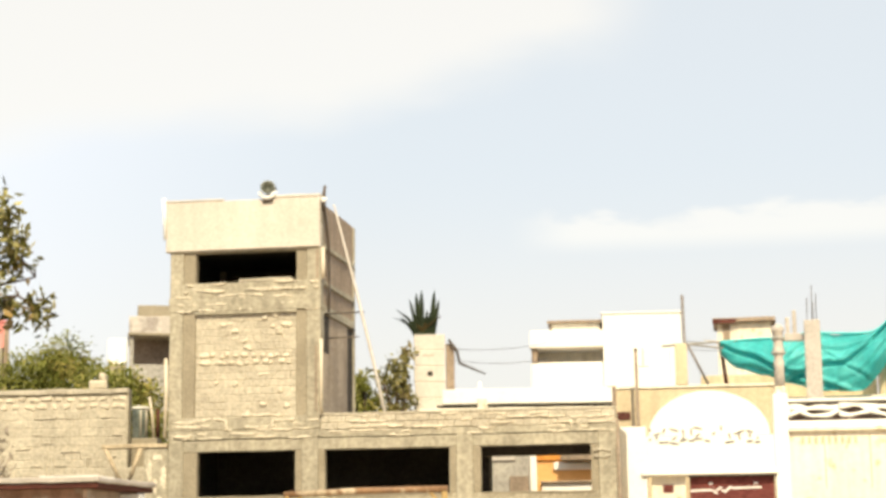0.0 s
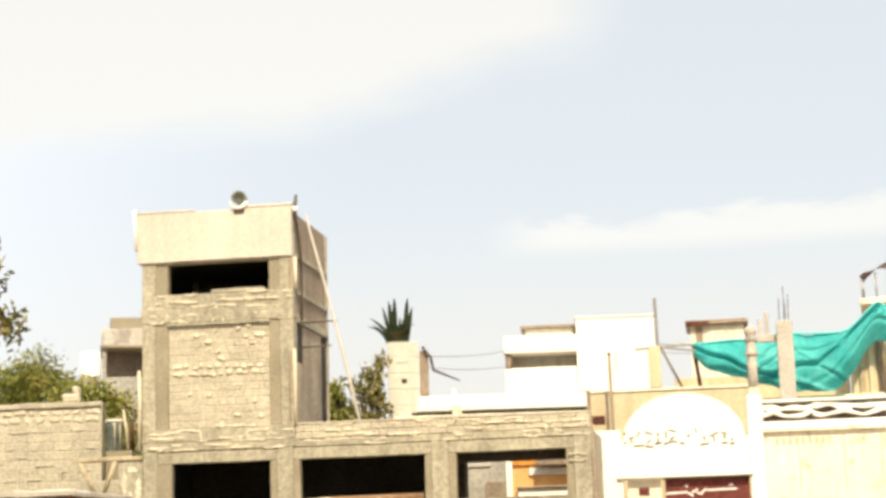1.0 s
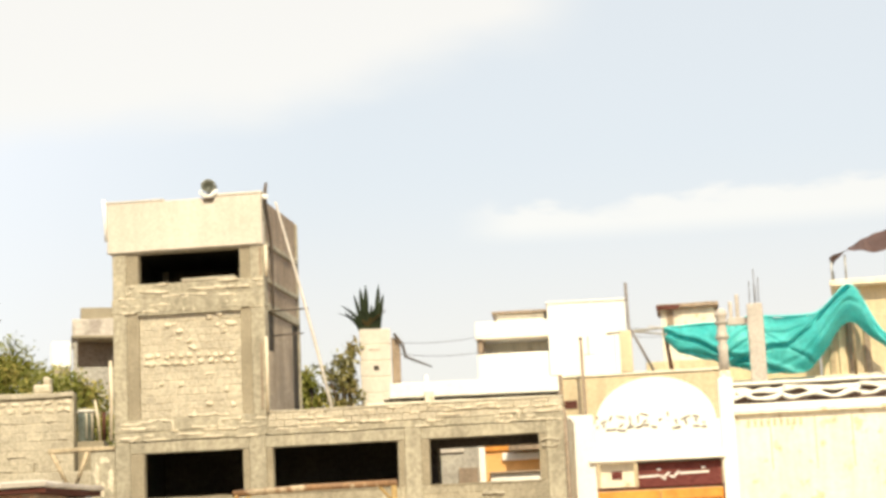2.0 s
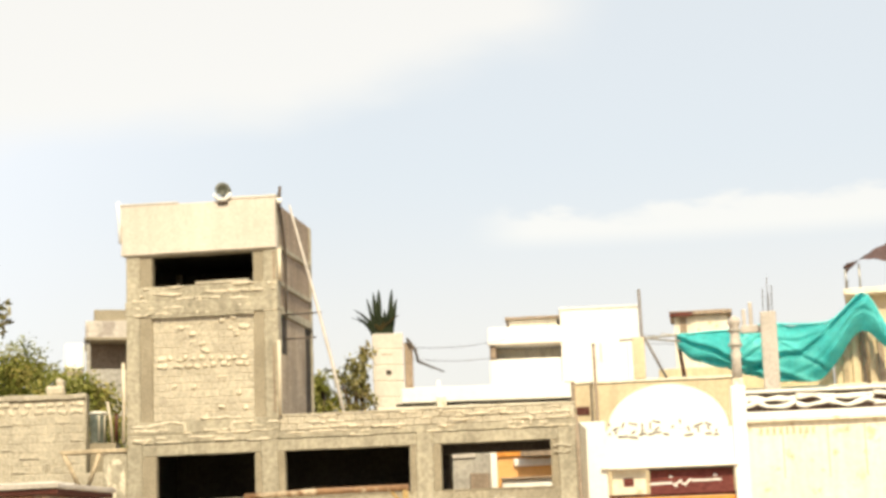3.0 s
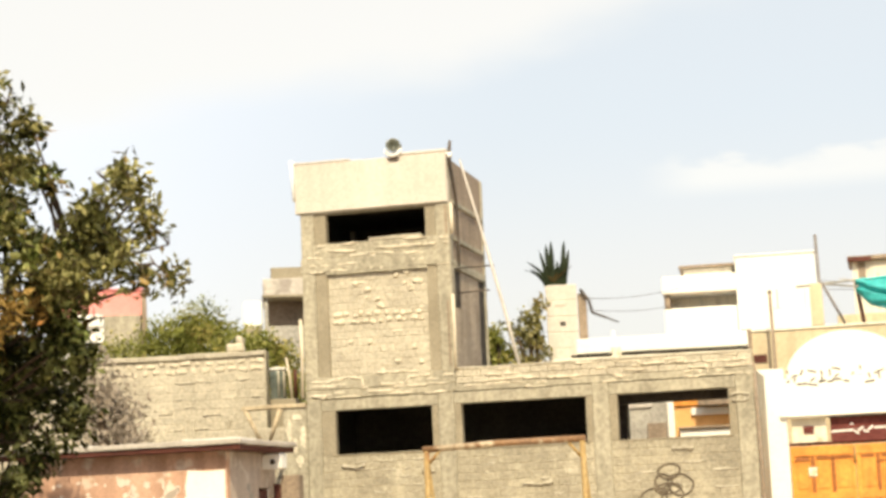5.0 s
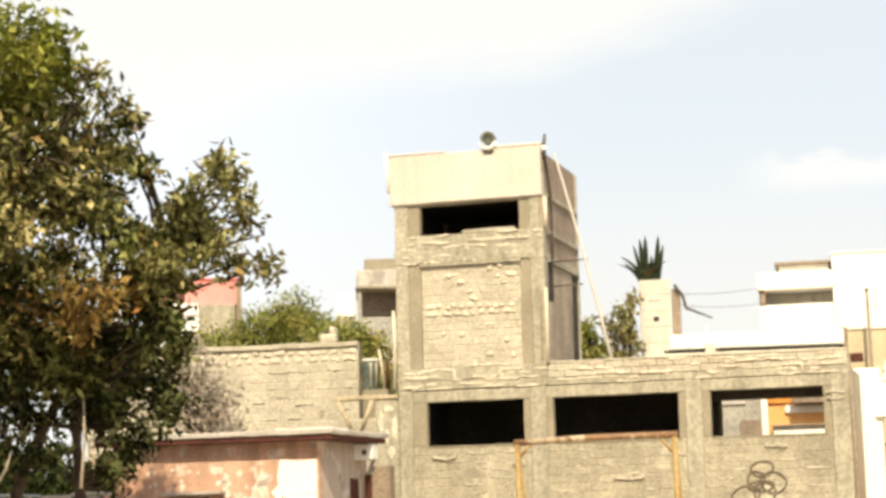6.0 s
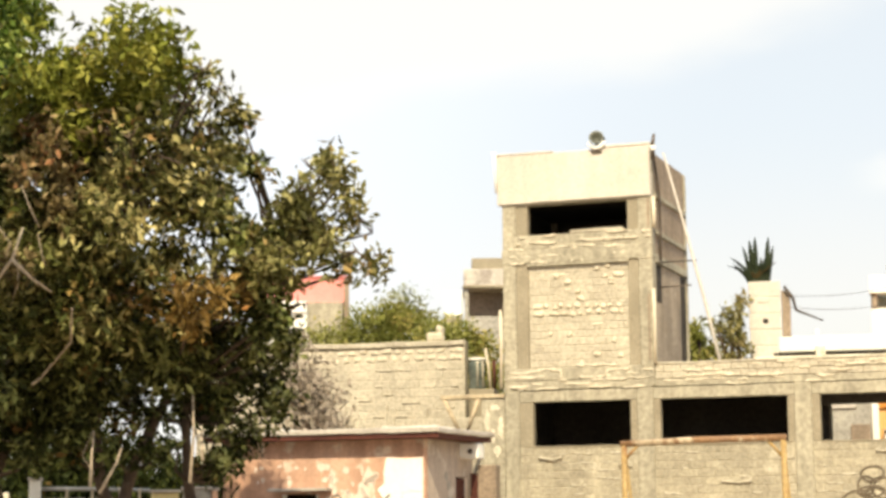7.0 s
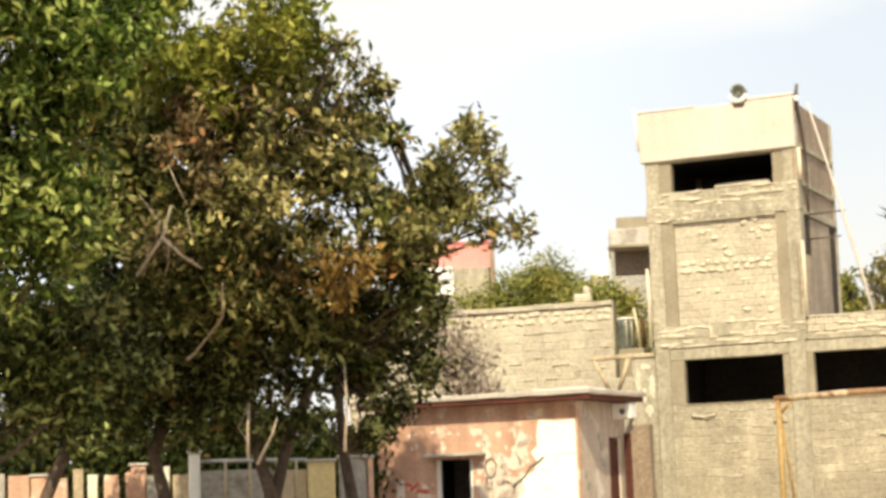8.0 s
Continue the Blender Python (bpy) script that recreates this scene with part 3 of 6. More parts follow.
    # rough mortar ridges, some with a turned-down end
    for pts in ([(-2.95, 4.91), (-2.55, 4.93), (-2.31, 4.88), (-2.28, 4.70)], [(-1.22, 4.72), (-1.12, 4.87), (-0.62, 4.88)], [(-1.85, 4.73), (-1.45, 4.70), (-1.08, 4.74)],
                [(-1.9, 4.99), (-1.3, 5.0), (-0.9, 4.98)], [(-3.6, 4.53), (-3.2, 4.50)], [(0.7, 4.80), (1.1, 4.77)], [(2.2, 4.64), (2.7, 4.62), (3.0, 4.65)], [(4.3, 4.82), (4.9, 4.80), (5.4, 4.83)],
                [(5.5, 4.66), (5.9, 4.68), (5.92, 4.52)], [(-3.6, 7.87), (-3.2, 7.85)], [(-2.5, 7.86), (-2.0, 7.90), (-1.4, 7.86)], [(-1.2, 8.02), (-0.7, 8.0)], [(6.4, 4.0), (6.6, 4.02), (6.82, 3.99)],
                [(6.42, 3.86), (6.62, 3.84), (6.8, 3.87)], [(-2.9, 2.82), (-2.5, 2.78), (-2.3, 2.84)], [(-0.9, 2.62), (-0.6, 2.6)], [(1.5, 2.22), (1.9, 2.18), (2.2, 2.24)], [(5.0, 2.86), (5.5, 2.84)]):
        fine = [(xa + (xb - xa) * k / 5, za + (zb - za) * k / 5) for (xa, za), (xb, zb) in zip(pts, pts[1:]) for k in range(6)]
        ridge = [(x, -0.004, z + rng.uniform(-0.014, 0.014)) for x, z in fine]
        part("mortar_ridge", bm_tube(ridge, [rng.uniform(0.016, 0.044) for _ in ridge], 6), M_SMEAR if pts[0][1] > 4.4 else M_PALE_BLOCK, b)
    # painted rings on the wall
    for x, z, rx, rz, lean in ((4.90, 2.34, 0.25, 0.17, 0.1), (5.14, 2.03, 0.29, 0.24, -0.25), (4.76, 2.08, 0.19, 0.21, 0.1), (4.52, 1.74, 0.33, 0.23, 0.3), (4.94, 1.80, 0.24, 0.24, 0.0), (4.86, 1.95, 0.30, 0.12, 0.05)):
        ring = []
        for a in (2 * math.pi * k / 22 for k in range(23)):
            u, v = rx * math.cos(a) * (1 + 0.06 * math.sin(3 * a)), rz * math.sin(a)
            ring.append((x + u * math.cos(lean) - v * math.sin(lean), 0.018, z + u * math.sin(lean) + v * math.cos(lean)))
        part("painted_ring", bm_tube(ring, [0.024] * 23, 5), M_BROWNINK, b, "dark brown painted loop of a flower drawing")
    # rows of blocks: the upper courses of the infill, the parapet and the blind panel singly, the foot in one piece
    for x0, x1 in ((-3.36, -0.46), (-0.06, 3.22), (3.62, 6.52)):
        block_courses(b, x0, x1, 1.38, 3.07, 0.03, M_BLOCK, rng, height=0.19)
    block_courses(b, -3.40, 0.0, 4.67, 4.95, 0.02, M_BLOCK, rng, height=0.17)
    block_courses(b, 0.0, 6.93, 4.61, 4.94, 0.015, M_PALE_BLOCK, rng, height=0.165)
    block_courses(b, -3.10, -0.60, 4.97, 7.43, 0.075, M_PALE_BLOCK, rng, length=0.36, height=0.175, joint=0.004, proud=0.007)
    for x0, x1 in ((-3.36, -0.46), (-0.06, 3.22), (3.62, 6.52)):
        mortar_smears(b, x0, x1, 1.38, 3.0, 0.036, 26, rng, M_PALE_BLOCK)
    mortar_smears(b, -3.1, -0.6, 5.1, 7.3, 0.075, 9, rng, M_SMEAR, 0.176)
    mortar_smears(b, -3.7, 0.0, 4.46, 4.92, -0.005, 26, rng, M_SMEAR, 0.1)
    mortar_smears(b, 0.0, 6.9, 4.46, 4.94, 0.005, 44, rng, M_SMEAR, 0.11)
    mortar_smears(b, -3.7, 0.0, 7.52, 8.18, -0.01, 30, rng, M_SMEAR, 0.16)
    lumps = [(-2.98 + 0.2 * k + 0.1 * r, 6.26 + 0.17 * r) for r in range(2) for k in range(12 - r)]
    lumps += [(rng.uniform(-3.0, -0.7), 5.06 + 0.176 * rng.randint(0, 13)) for _ in range(10)] + [(rng.uniform(-1.9, -0.75), 6.62 + 0.176 * rng.randint(0, 4)) for _ in range(9)]
    for x, z in lumps:
        wide, tall = rng.uniform(0.9, 1.9), rng.uniform(0.7, 1.2)
        lump = bm_lathe([(0.015, -0.03), (0.055, -0.015), (0.06, 0.02), (0.042, 0.045), (0.012, 0.055)], 9)
        for v in lump.verts:
            v.co += noise.noise_vector(v.co * 9 + Vector((x * 5, z * 5, 0))) * 0.025
        part("mortar_lump", moved(lump, pose(x + rng.uniform(-0.06, 0.06), 0.078, z + rng.uniform(-0.03, 0.03), 90, rng.uniform(-25, 25), 0) @ Matrix.Diagonal((wide, tall, 1, 1))), M_SMEAR, b)
    foot = []
    for r in range(7):
        for k in range(27):
            x = -3.34 + 0.37 * k + (0.18 if r % 2 else 0)
            if not any(a - 0.2 < x < c for a, c in ((-0.46, -0.06), (3.22, 3.62))) and x < 6.15:
                foot.append(bm_box(x, x + 0.34, 0.03, 0.11, 0.02 + r * 0.194, 0.195 + r * 0.194, 0.0))
    tagged(part("block_foot", merged(*foot), M_BLOCK, b), kind="stuff")
    return b


def build_loudspeaker():
    s = thing("loudspeaker", FRONT @ pose(-1.28, 0.0, 10.22), "grey horn loudspeaker on a white bracket", "loudspeaker")
    horn = bm_lathe([(0.05, -0.26), (0.055, -0.18), (0.07, -0.10), (0.10, -0.02), (0.14, 0.04), (0.17, 0.07), (0.18, 0.075), (0.17, 0.09),
                     (0.12, 0.05), (0.07, -0.02), (0.02, -0.05)], 20)
    part("horn", moved(horn, pose(0, -0.10, 0.22, 74, 0, 14)), M_HORN, s, "dark grey-green flared horn")
    part("driver", moved(bm_lathe([(0.02, 0), (0.085, 0.01), (0.095, 0.08), (0.085, 0.16), (0.03, 0.18)], 14), pose(0.03, 0.12, 0.26, -80, 0, 0)), M_HORN, s)
    cup = [(0.19 * math.cos(a), -0.13, 0.16 + 0.17 * math.sin(a)) for a in (math.pi * (1.02 + 0.96 * k / 12) for k in range(13))]
    part("bracket", bm_tube(cup, [0.03] + [0.05] * 11 + [0.03], 8), M_WHITE, s, "white curved mounting bracket")
    part("base", bm_box(-0.13, 0.13, -0.15, 0.06, -0.12, -0.03, 0.03), M_IRON, s, "dark base clamp")


def build_corner_rod():
    s = thing("corner_rod", FRONT @ pose(0.08, 0.02, 10.05), "short dark rod with a pale cap on the tower's corner", "rod")
    part("rod", bm_tube([(0, 0, -0.2), (0.0, 0, 0.2), (0.03, 0, 0.42)], [0.05, 0.045, 0.035]), M_IRON, s)
    part("cap", bm_lathe([(0.02, 0), (0.06, 0.02), (0.07, 0.10), (0.03, 0.16)], 10), M_WHITE, s)
    part("hook", bm_tube([(-0.02, -0.03, 0.10), (-0.22, -0.04, 0.16), (-0.38, -0.04, 0.12)], [0.03, 0.03, 0.02]), M_WHITE, s)


def build_leaning_pole():
    pts = [(0.26, 0.3, 10.05), (0.40, 0.3, 9.5), (0.79, 0.3, 8.0), (1.22, 0.3, 6.22), (1.56, 0.3, 4.65)]
    single("leaning_pole", bm_tube(pts, [0.022, 0.03, 0.034, 0.04, 0.042]), M_PALEPOLE, FRONT, "long pale grey pole leaning against the stair tower", "pole")


build_unfinished()
build_loudspeaker()
build_corner_rod()
build_leaning_pole()


# ---- pink hut ----
HUT = pose(-8.12, 37.12, 0, 0, 0, -9)


def bm_sheet(outline, y0, y1):
    """A flat piece with the given (x, z) outline between two depths."""
    bm = bmesh.new()
    front, back = [bm.verts.new((x, y0, z)) for x, z in outline], [bm.verts.new((x, y1, z)) for x, z in outline]
    bm.faces.new(front)
    bm.faces.new(back[::-1])
    for k in range(len(outline)):
        bm.faces.new((front[k], back[k], back[(k + 1) % len(outline)], front[(k + 1) % len(outline)]))
    return bm


def build_hut():
    h = thing("pink_hut", HUT, "low pink-painted hut with a flat concrete roof", "hut")
    for x0, x1, z0, z1 in ((-4.9, -3.45, 0, 3.12), (-2.58, -0.1, 0, 3.12), (-3.45, -2.58, 1.97, 3.12)):
        box("front_wall", h, x0, x1, 0.0, 0.2, z0, z1, M_PINK, 0.01, 0.008)
    for y0, y1, z0 in ((0.2, 1.9, 0), (2.6, 3.0, 0), (1.9, 2.6, 2.33)):
        box("side_wall", h, -0.3, -0.1, y0, y1, z0, 3.12, M_GREYPINK, 0.01, 0.008, "pink side wall, coloured greyer as the unlit side")
    box("side_wall", h, -4.9, -4.7, 0.2, 3.0, 0, 3.12, M_PINK)
    # back wall, floor and door take M_DARK, the room's shade as colour
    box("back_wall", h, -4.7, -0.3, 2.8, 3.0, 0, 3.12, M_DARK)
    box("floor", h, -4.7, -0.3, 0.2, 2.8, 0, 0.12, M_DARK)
    box("roof_slab", h, -5.3, 0.42, -0.46, 3.1, 3.225, 3.34, M_SLAB, 0.02, 0.025, "pale grey flat roof slab")
    box("roof_edge", h, -5.2, 0.36, -0.40, 3.02, 3.115, 3.22, M_EAVE, 0.01, 0.008, "dark red-brown painted eaves band")
    for x0, x1, y in ((-4.6, -3.1, -0.45), (-0.9, 0.34, -0.46)):
        box("roof_screed", h, x0, x1, y, 0.6, 3.335, 3.365, M_WHITE, 0.01, 0.016, "patch of pale roof screed")
    box("door_hood", h, -3.66, -2.24, -0.32, -0.002, 2.03, 2.10, M_SLAB, 0.01, 0.01, "small concrete hood over the door")
    for x0, x1 in ((-3.45, -3.39), (-2.64, -2.58)):
        box("door_frame", h, x0, x1, 0.02, 0.15, 0.05, 1.965, M_WHITE, 0.006)
    box("door_leaf", h, -3.38, -2.66, 0.75, 0.79, 0.13, 1.95, M_DARK, 0.01)
    box("side_door", h, -0.14, -0.105, 1.92, 2.45, 0.1, 2.30, M_EAVE, 0.01, 0, "dark red narrow side door")
    box("door_frame", h, -0.14, -0.08, 2.45, 2.6, 0.05, 2.32, M_PALE_PINK, 0.006)
    box("gate_pier", h, 0.22, 0.66, 2.42, 2.72, 0, 2.60, M_SHADED_PLASTER, 0.02, 0.012, "brown cement gate pier")
    # dark sheet added where a dark opening lies left of the pier
    box("gate_leaf", h, 0.02, 0.21, 2.5, 2.55, 0.05, 2.42, M_EAVE, 0.01, 0.0, "narrow dark sheet standing in for the opening beside the pier")
    box("meter_box", h, -0.095, 0.36, 2.1, 2.5, 2.74, 3.08, M_WHITE, 0.02, 0, "pale meter box under the roof edge")
    part("meter_dial", moved(bm_lathe([(0.02, 0), (0.06, 0.0), (0.06, 0.02), (0.02, 0.025)], 12), pose(0.17, 2.095, 2.9, 90)), M_INK, h)
    # paint marks and scrawls
    ring = [(-2.14 + (0.13 + 0.015 * math.sin(3 * a)) * math.cos(a), -0.004, 1.75 + 0.2 * math.sin(a)) for a in (2 * math.pi * k / 16 for k in range(17))]
    part("scrawl", bm_tube(ring, [0.022] * 17, 5), M_GREYTEXT, h, "grey scrawled ring")
    stroke = [(-1.62, 1.34), (-1.5, 1.44), (-1.36, 1.52), (-1.2, 1.76), (-1.02, 1.84), (-0.88, 1.95)]
    part("scrawl", bm_tube([(x, -0.016, z) for x, z in stroke], [0.035, 0.03, 0.018, 0.022, 0.03, 0.024], 5), M_GREYTEXT, h, "grey scrawled stroke")
    for x, z, w, t in ((-4.15, 1.45, 0.20, 12), (-4.0, 1.40, 0.26, -36), (-3.8, 1.30, 0.3, 4)):
        part("red_mark", moved(bm_box(-w / 2, w / 2, -0.012, -0.003, -0.045, 0.045, 0.004), pose(x, 0, z, 0, t, 0)), M_REDPAINT, h, "red paint mark")
    patches = random.Random(21)
    flakes = [(-2.45, 2.55, 0.4, 0.22), (-2.25, 2.36, 0.16, 0.34), (-1.9, 1.6, 0.4, 0.7), (-1.75, 1.1, 0.6, 0.6), (-2.3, 1.2, 0.34, 0.5), (-2.1, 0.5, 0.8, 0.7), (-3.75, 1.1, 0.4, 0.8), (-4.35, 1.2, 0.3, 0.9)]
    flakes += [(-1.85, 1.35, 0.9, 0.9), (-1.75, 0.6, 1.1, 0.9), (-2.2, 1.5, 0.3, 0.7), (-1.55, 1.85, 0.6, 0.5), (-1.35, 2.3, 0.4, 0.5), (-2.3, 0.7, 0.5, 0.9)]
    flakes += [(patches.uniform(-2.5, -1.1), patches.uniform(1.3, 2.5), patches.uniform(0.06, 0.2), patches.uniform(0.08, 0.3)) for _ in range(34)]
    flakes += [(patches.uniform(-4.2, -2.5), patches.uniform(2.2, 2.6), patches.uniform(0.06, 0.18), patches.uniform(0.06, 0.16)) for _ in range(9)]
    for x, z, w, hh in flakes:
        part("bare_patch", bm_flake(x, z, w, hh, patches), M_PALE_PINK, h, "pale patch where the paint has gone")
    # white paint cut to the wall's sunlit patch; its top is the eaves' shadow line
    wash = [(-0.14, 2.72), (-0.55, 2.70), (-0.98, 2.74), (-1.04, 2.4), (-1.02, 2.2), (-1.18, 2.05), (-1.05, 1.86), (-1.12, 1.66), (-1.42, 1.5), (-1.36, 1.25), (-1.62, 1.0), (-1.5, 0.6), (-1.66, 0.02), (-0.14, 0.02)]
    part("whitewash", bm_sheet(wash, -0.012, 0.004), M_WHITE, h, "whitewashed area with a ragged edge, outlined as the sunlit patch at the hut's corner")
    for pts in ([(-0.42, 2.02), (-0.16, 2.0)], [(-0.62, 1.78), (-0.6, 1.98), (-0.4, 2.02)], [(-0.95, 1.72), (-0.75, 1.64)], [(-0.9, 1.3), (-0.7, 1.22), (-0.74, 1.36)]):
        part("scrawl", bm_tube([(x, -0.013, z) for x, z in pts], [0.012] * len(pts), 5), M_CREAM, h, "faded scrawl under the whitewash")
    for z, y in ((1.45, 0.3), (1.7, 1.3), (2.05, 1.35), (1.2, 0.4), (2.25, 1.2)):
        box("side_mark", h, -0.1, -0.092, y, y + 0.14 + 0.2 * rng_mark.random(), z, z + 0.18, M_GREYWALL, 0.002)


rng_mark = random.Random(8)
build_hut()


# ---- old block wall beside the tower, with the raised yard behind it ----
def build_block_wall():
    w = thing("block_wall", pose(-8.92, 45.13, 0, 0, 0, -4), "old grey block boundary wall with a ragged top course", "wall")
    rng = random.Random(11)
    box("wall_core", w, -7.5, 0.0, 0.039, 0.3, 0, 5.78, M_PALE_BLOCK, 0.01, 0.004)
    for x0, x1, z in ((-4.2, -3.6, 4.40), (-2.9, -2.5, 4.44), (-1.7, -1.2, 4.36), (-0.5, 0.0, 4.45)):
        box("wall_ledge", w, x0, x1, 0.0, 0.1, z, z + 0.04, M_PALE_BLOCK, 0.015, 0.03)
    block_courses(w, -5.2, 0.0, 4.52, 5.42, 0.03, M_PALE_BLOCK, rng, length=0.42, height=0.225)
    box("top_course", w, -7.5, 0.0, 0.0, 0.3, 5.84, 5.98, M_PALE_BLOCK, 0.02, 0.035)
    # darker course behind the stones, its tone standing for shade in the gaps
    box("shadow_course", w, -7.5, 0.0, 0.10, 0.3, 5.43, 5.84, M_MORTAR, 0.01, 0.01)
    # two open courses of rough stones with gaps between them
    for row, z in ((0, 5.53), (1, 5.72)):
        x = -5.2 + 0.17 * row
        while x < -0.1:
            wide = rng.uniform(0.13, 0.27)
            stone = bm_box(-wide / 2, wide / 2, -0.05, 0.12, -0.06, 0.06, 0.025)
            for v in stone.verts:
                v.co += noise.noise_vector(v.co * 7 + Vector((x * 3, z * 9, 0))) * 0.05
            part("stone", moved(stone, pose(min(x + wide / 2, -0.16), 0.05, z + rng.uniform(-0.02, 0.02), 0, rng.uniform(-9, 9), 0)), M_SMEAR, w)
            x += wide + rng.uniform(0.05, 0.16)
    block_courses(w, -5.2, 0.0, 3.55, 4.38, 0.03, M_PALE_BLOCK, rng, length=0.42, height=0.21)
    for x in (-3.2, -2.2, -2.0, -1.1):
        box("buttress", w, x, x + 0.10, -0.005, 0.06, 3.5, 4.34 - 0.1 * (x > -2.1), M_PALE_BLOCK, 0.012, 0.025)
    box("end_face", w, 0.0, 0.03, 0.01, 0.3, 0, 5.95, M_BLOCK, 0.012, 0.012)
    mortar_smears(w, -5.0, -0.1, 4.6, 5.4, 0.025, 14, rng, M_PALE_BLOCK, 0.21)
    mortar_smears(w, -5.0, -0.1, 3.6, 4.4, 0.025, 14, rng, M_PALE_BLOCK, 0.21)


build_block_wall()


def build_drum():
    d = thing("water_drum", pose(-8.74, 45.92, 4.74), "small dark teal metal drum with pale straps", "drum")
    part("body", bm_lathe([(0.20, 0), (0.215, 0.02), (0.2, 0.3), (0.215, 0.32), (0.2, 0.62), (0.21, 0.72), (0.19, 0.73)], 16), M_DRUM, d)
    part("rim", bm_lathe([(0.20, 0.74), (0.24, 0.75), (0.24, 0.81), (0.2, 0.82)], 16), M_WHITE, d, "pale rim")
    for a in (-75, -35):
        x, y = 0.222 * math.cos(radians(a)), 0.222 * math.sin(radians(a))
        part("strap", bm_tube([(x, y, 0.06), (x, y, 0.5), (x, y, 0.73)], [0.02] * 3, 6), M_PIPE, d, "pale upright strap")
    box("stand", d, -0.3, 0.5, -0.25, 0.3, -4.74, -0.004, M_MORTAR)
    part("stake", bm_tube([(0.38, -0.1, 0.0), (0.34, -0.1, 0.5), (0.25, -0.08, 1.06)], [0.035] * 3), M_PIPE, d, "pale stake beside the drum")
    part("stake", bm_tube([(0.47, -0.05, 0.0), (0.47, -0.05, 0.75)], [0.05, 0.045]), M_EAVE, d, "dark upright stake")


def build_loose_stone(x, z, wide, tall, seed):
    bm = bm_box(-wide / 2, wide / 2, -0.13, 0.13, 0.0, tall, 0.04)
    for v in bm.verts:
        v.co += noise.noise_vector(v.co * 5 + Vector((seed, 0, 0))) * 0.05
    single("loose_stone", bm, M_SMEAR, pose(-8.92 + x, 45.30 + 0.07 * -x, z, 0, 0, -4), "pale rough block lying on top of the block wall", "stone", "loose blocks on the wall")


build_loose_stone(-0.78, 5.97, 0.44, 0.22, 1.0)
build_loose_stone(-0.66, 6.17, 0.16, 0.2, 4.0)
build_drum()


# ---- goal frame ----
def build_goal():
    g = thing("goal", pose(-3.51, 32.81, 0, 0, 0, -9), "rusty yellow steel goal frame standing in the yard", "goal")
    part("post", bm_tube([(0, 0, 0), (0, 0, 1.4), (0, 0, 2.79)], [0.055] * 3, 10), M_YELLOW, g)
    part("post", bm_tube([(2.92, 0, 0), (2.93, 0, 1.4), (2.92, 0, 2.80)], [0.055] * 3, 10), M_YELLOW, g)
    part("crossbar", bm_tube([(-0.06, 0, 2.78), (1.4, 0, 2.83), (2.98, 0, 2.84)], [0.06] * 3, 10), M_RUST, g, "rusty crossbar with flaking paint")
    part("brace", bm_tube([(0.04, 0, 2.52), (0.26, 0, 2.76)], [0.03] * 2), M_YELLOW, g)
    part("brace", bm_tube([(2.88, 0, 2.52), (2.66, 0, 2.78)], [0.03] * 2), M_YELLOW, g)
    for x in (0.0, 2.92):
        part("back_stay", bm_tube([(x, 0.03, 2.74), (x, 1.1, 0.02)], [0.028] * 2), M_YELLOW, g)
    part("ground_bar", bm_tube([(0, 1.1, 0.03), (2.92, 1.1, 0.03)], [0.028] * 2), M_YELLOW, g)


build_goal()


# ---- gateway with a round white arch, orange gate and sign board ----
GATE = pose(5.65, 44.65, 0, 0, 0, -7.2)


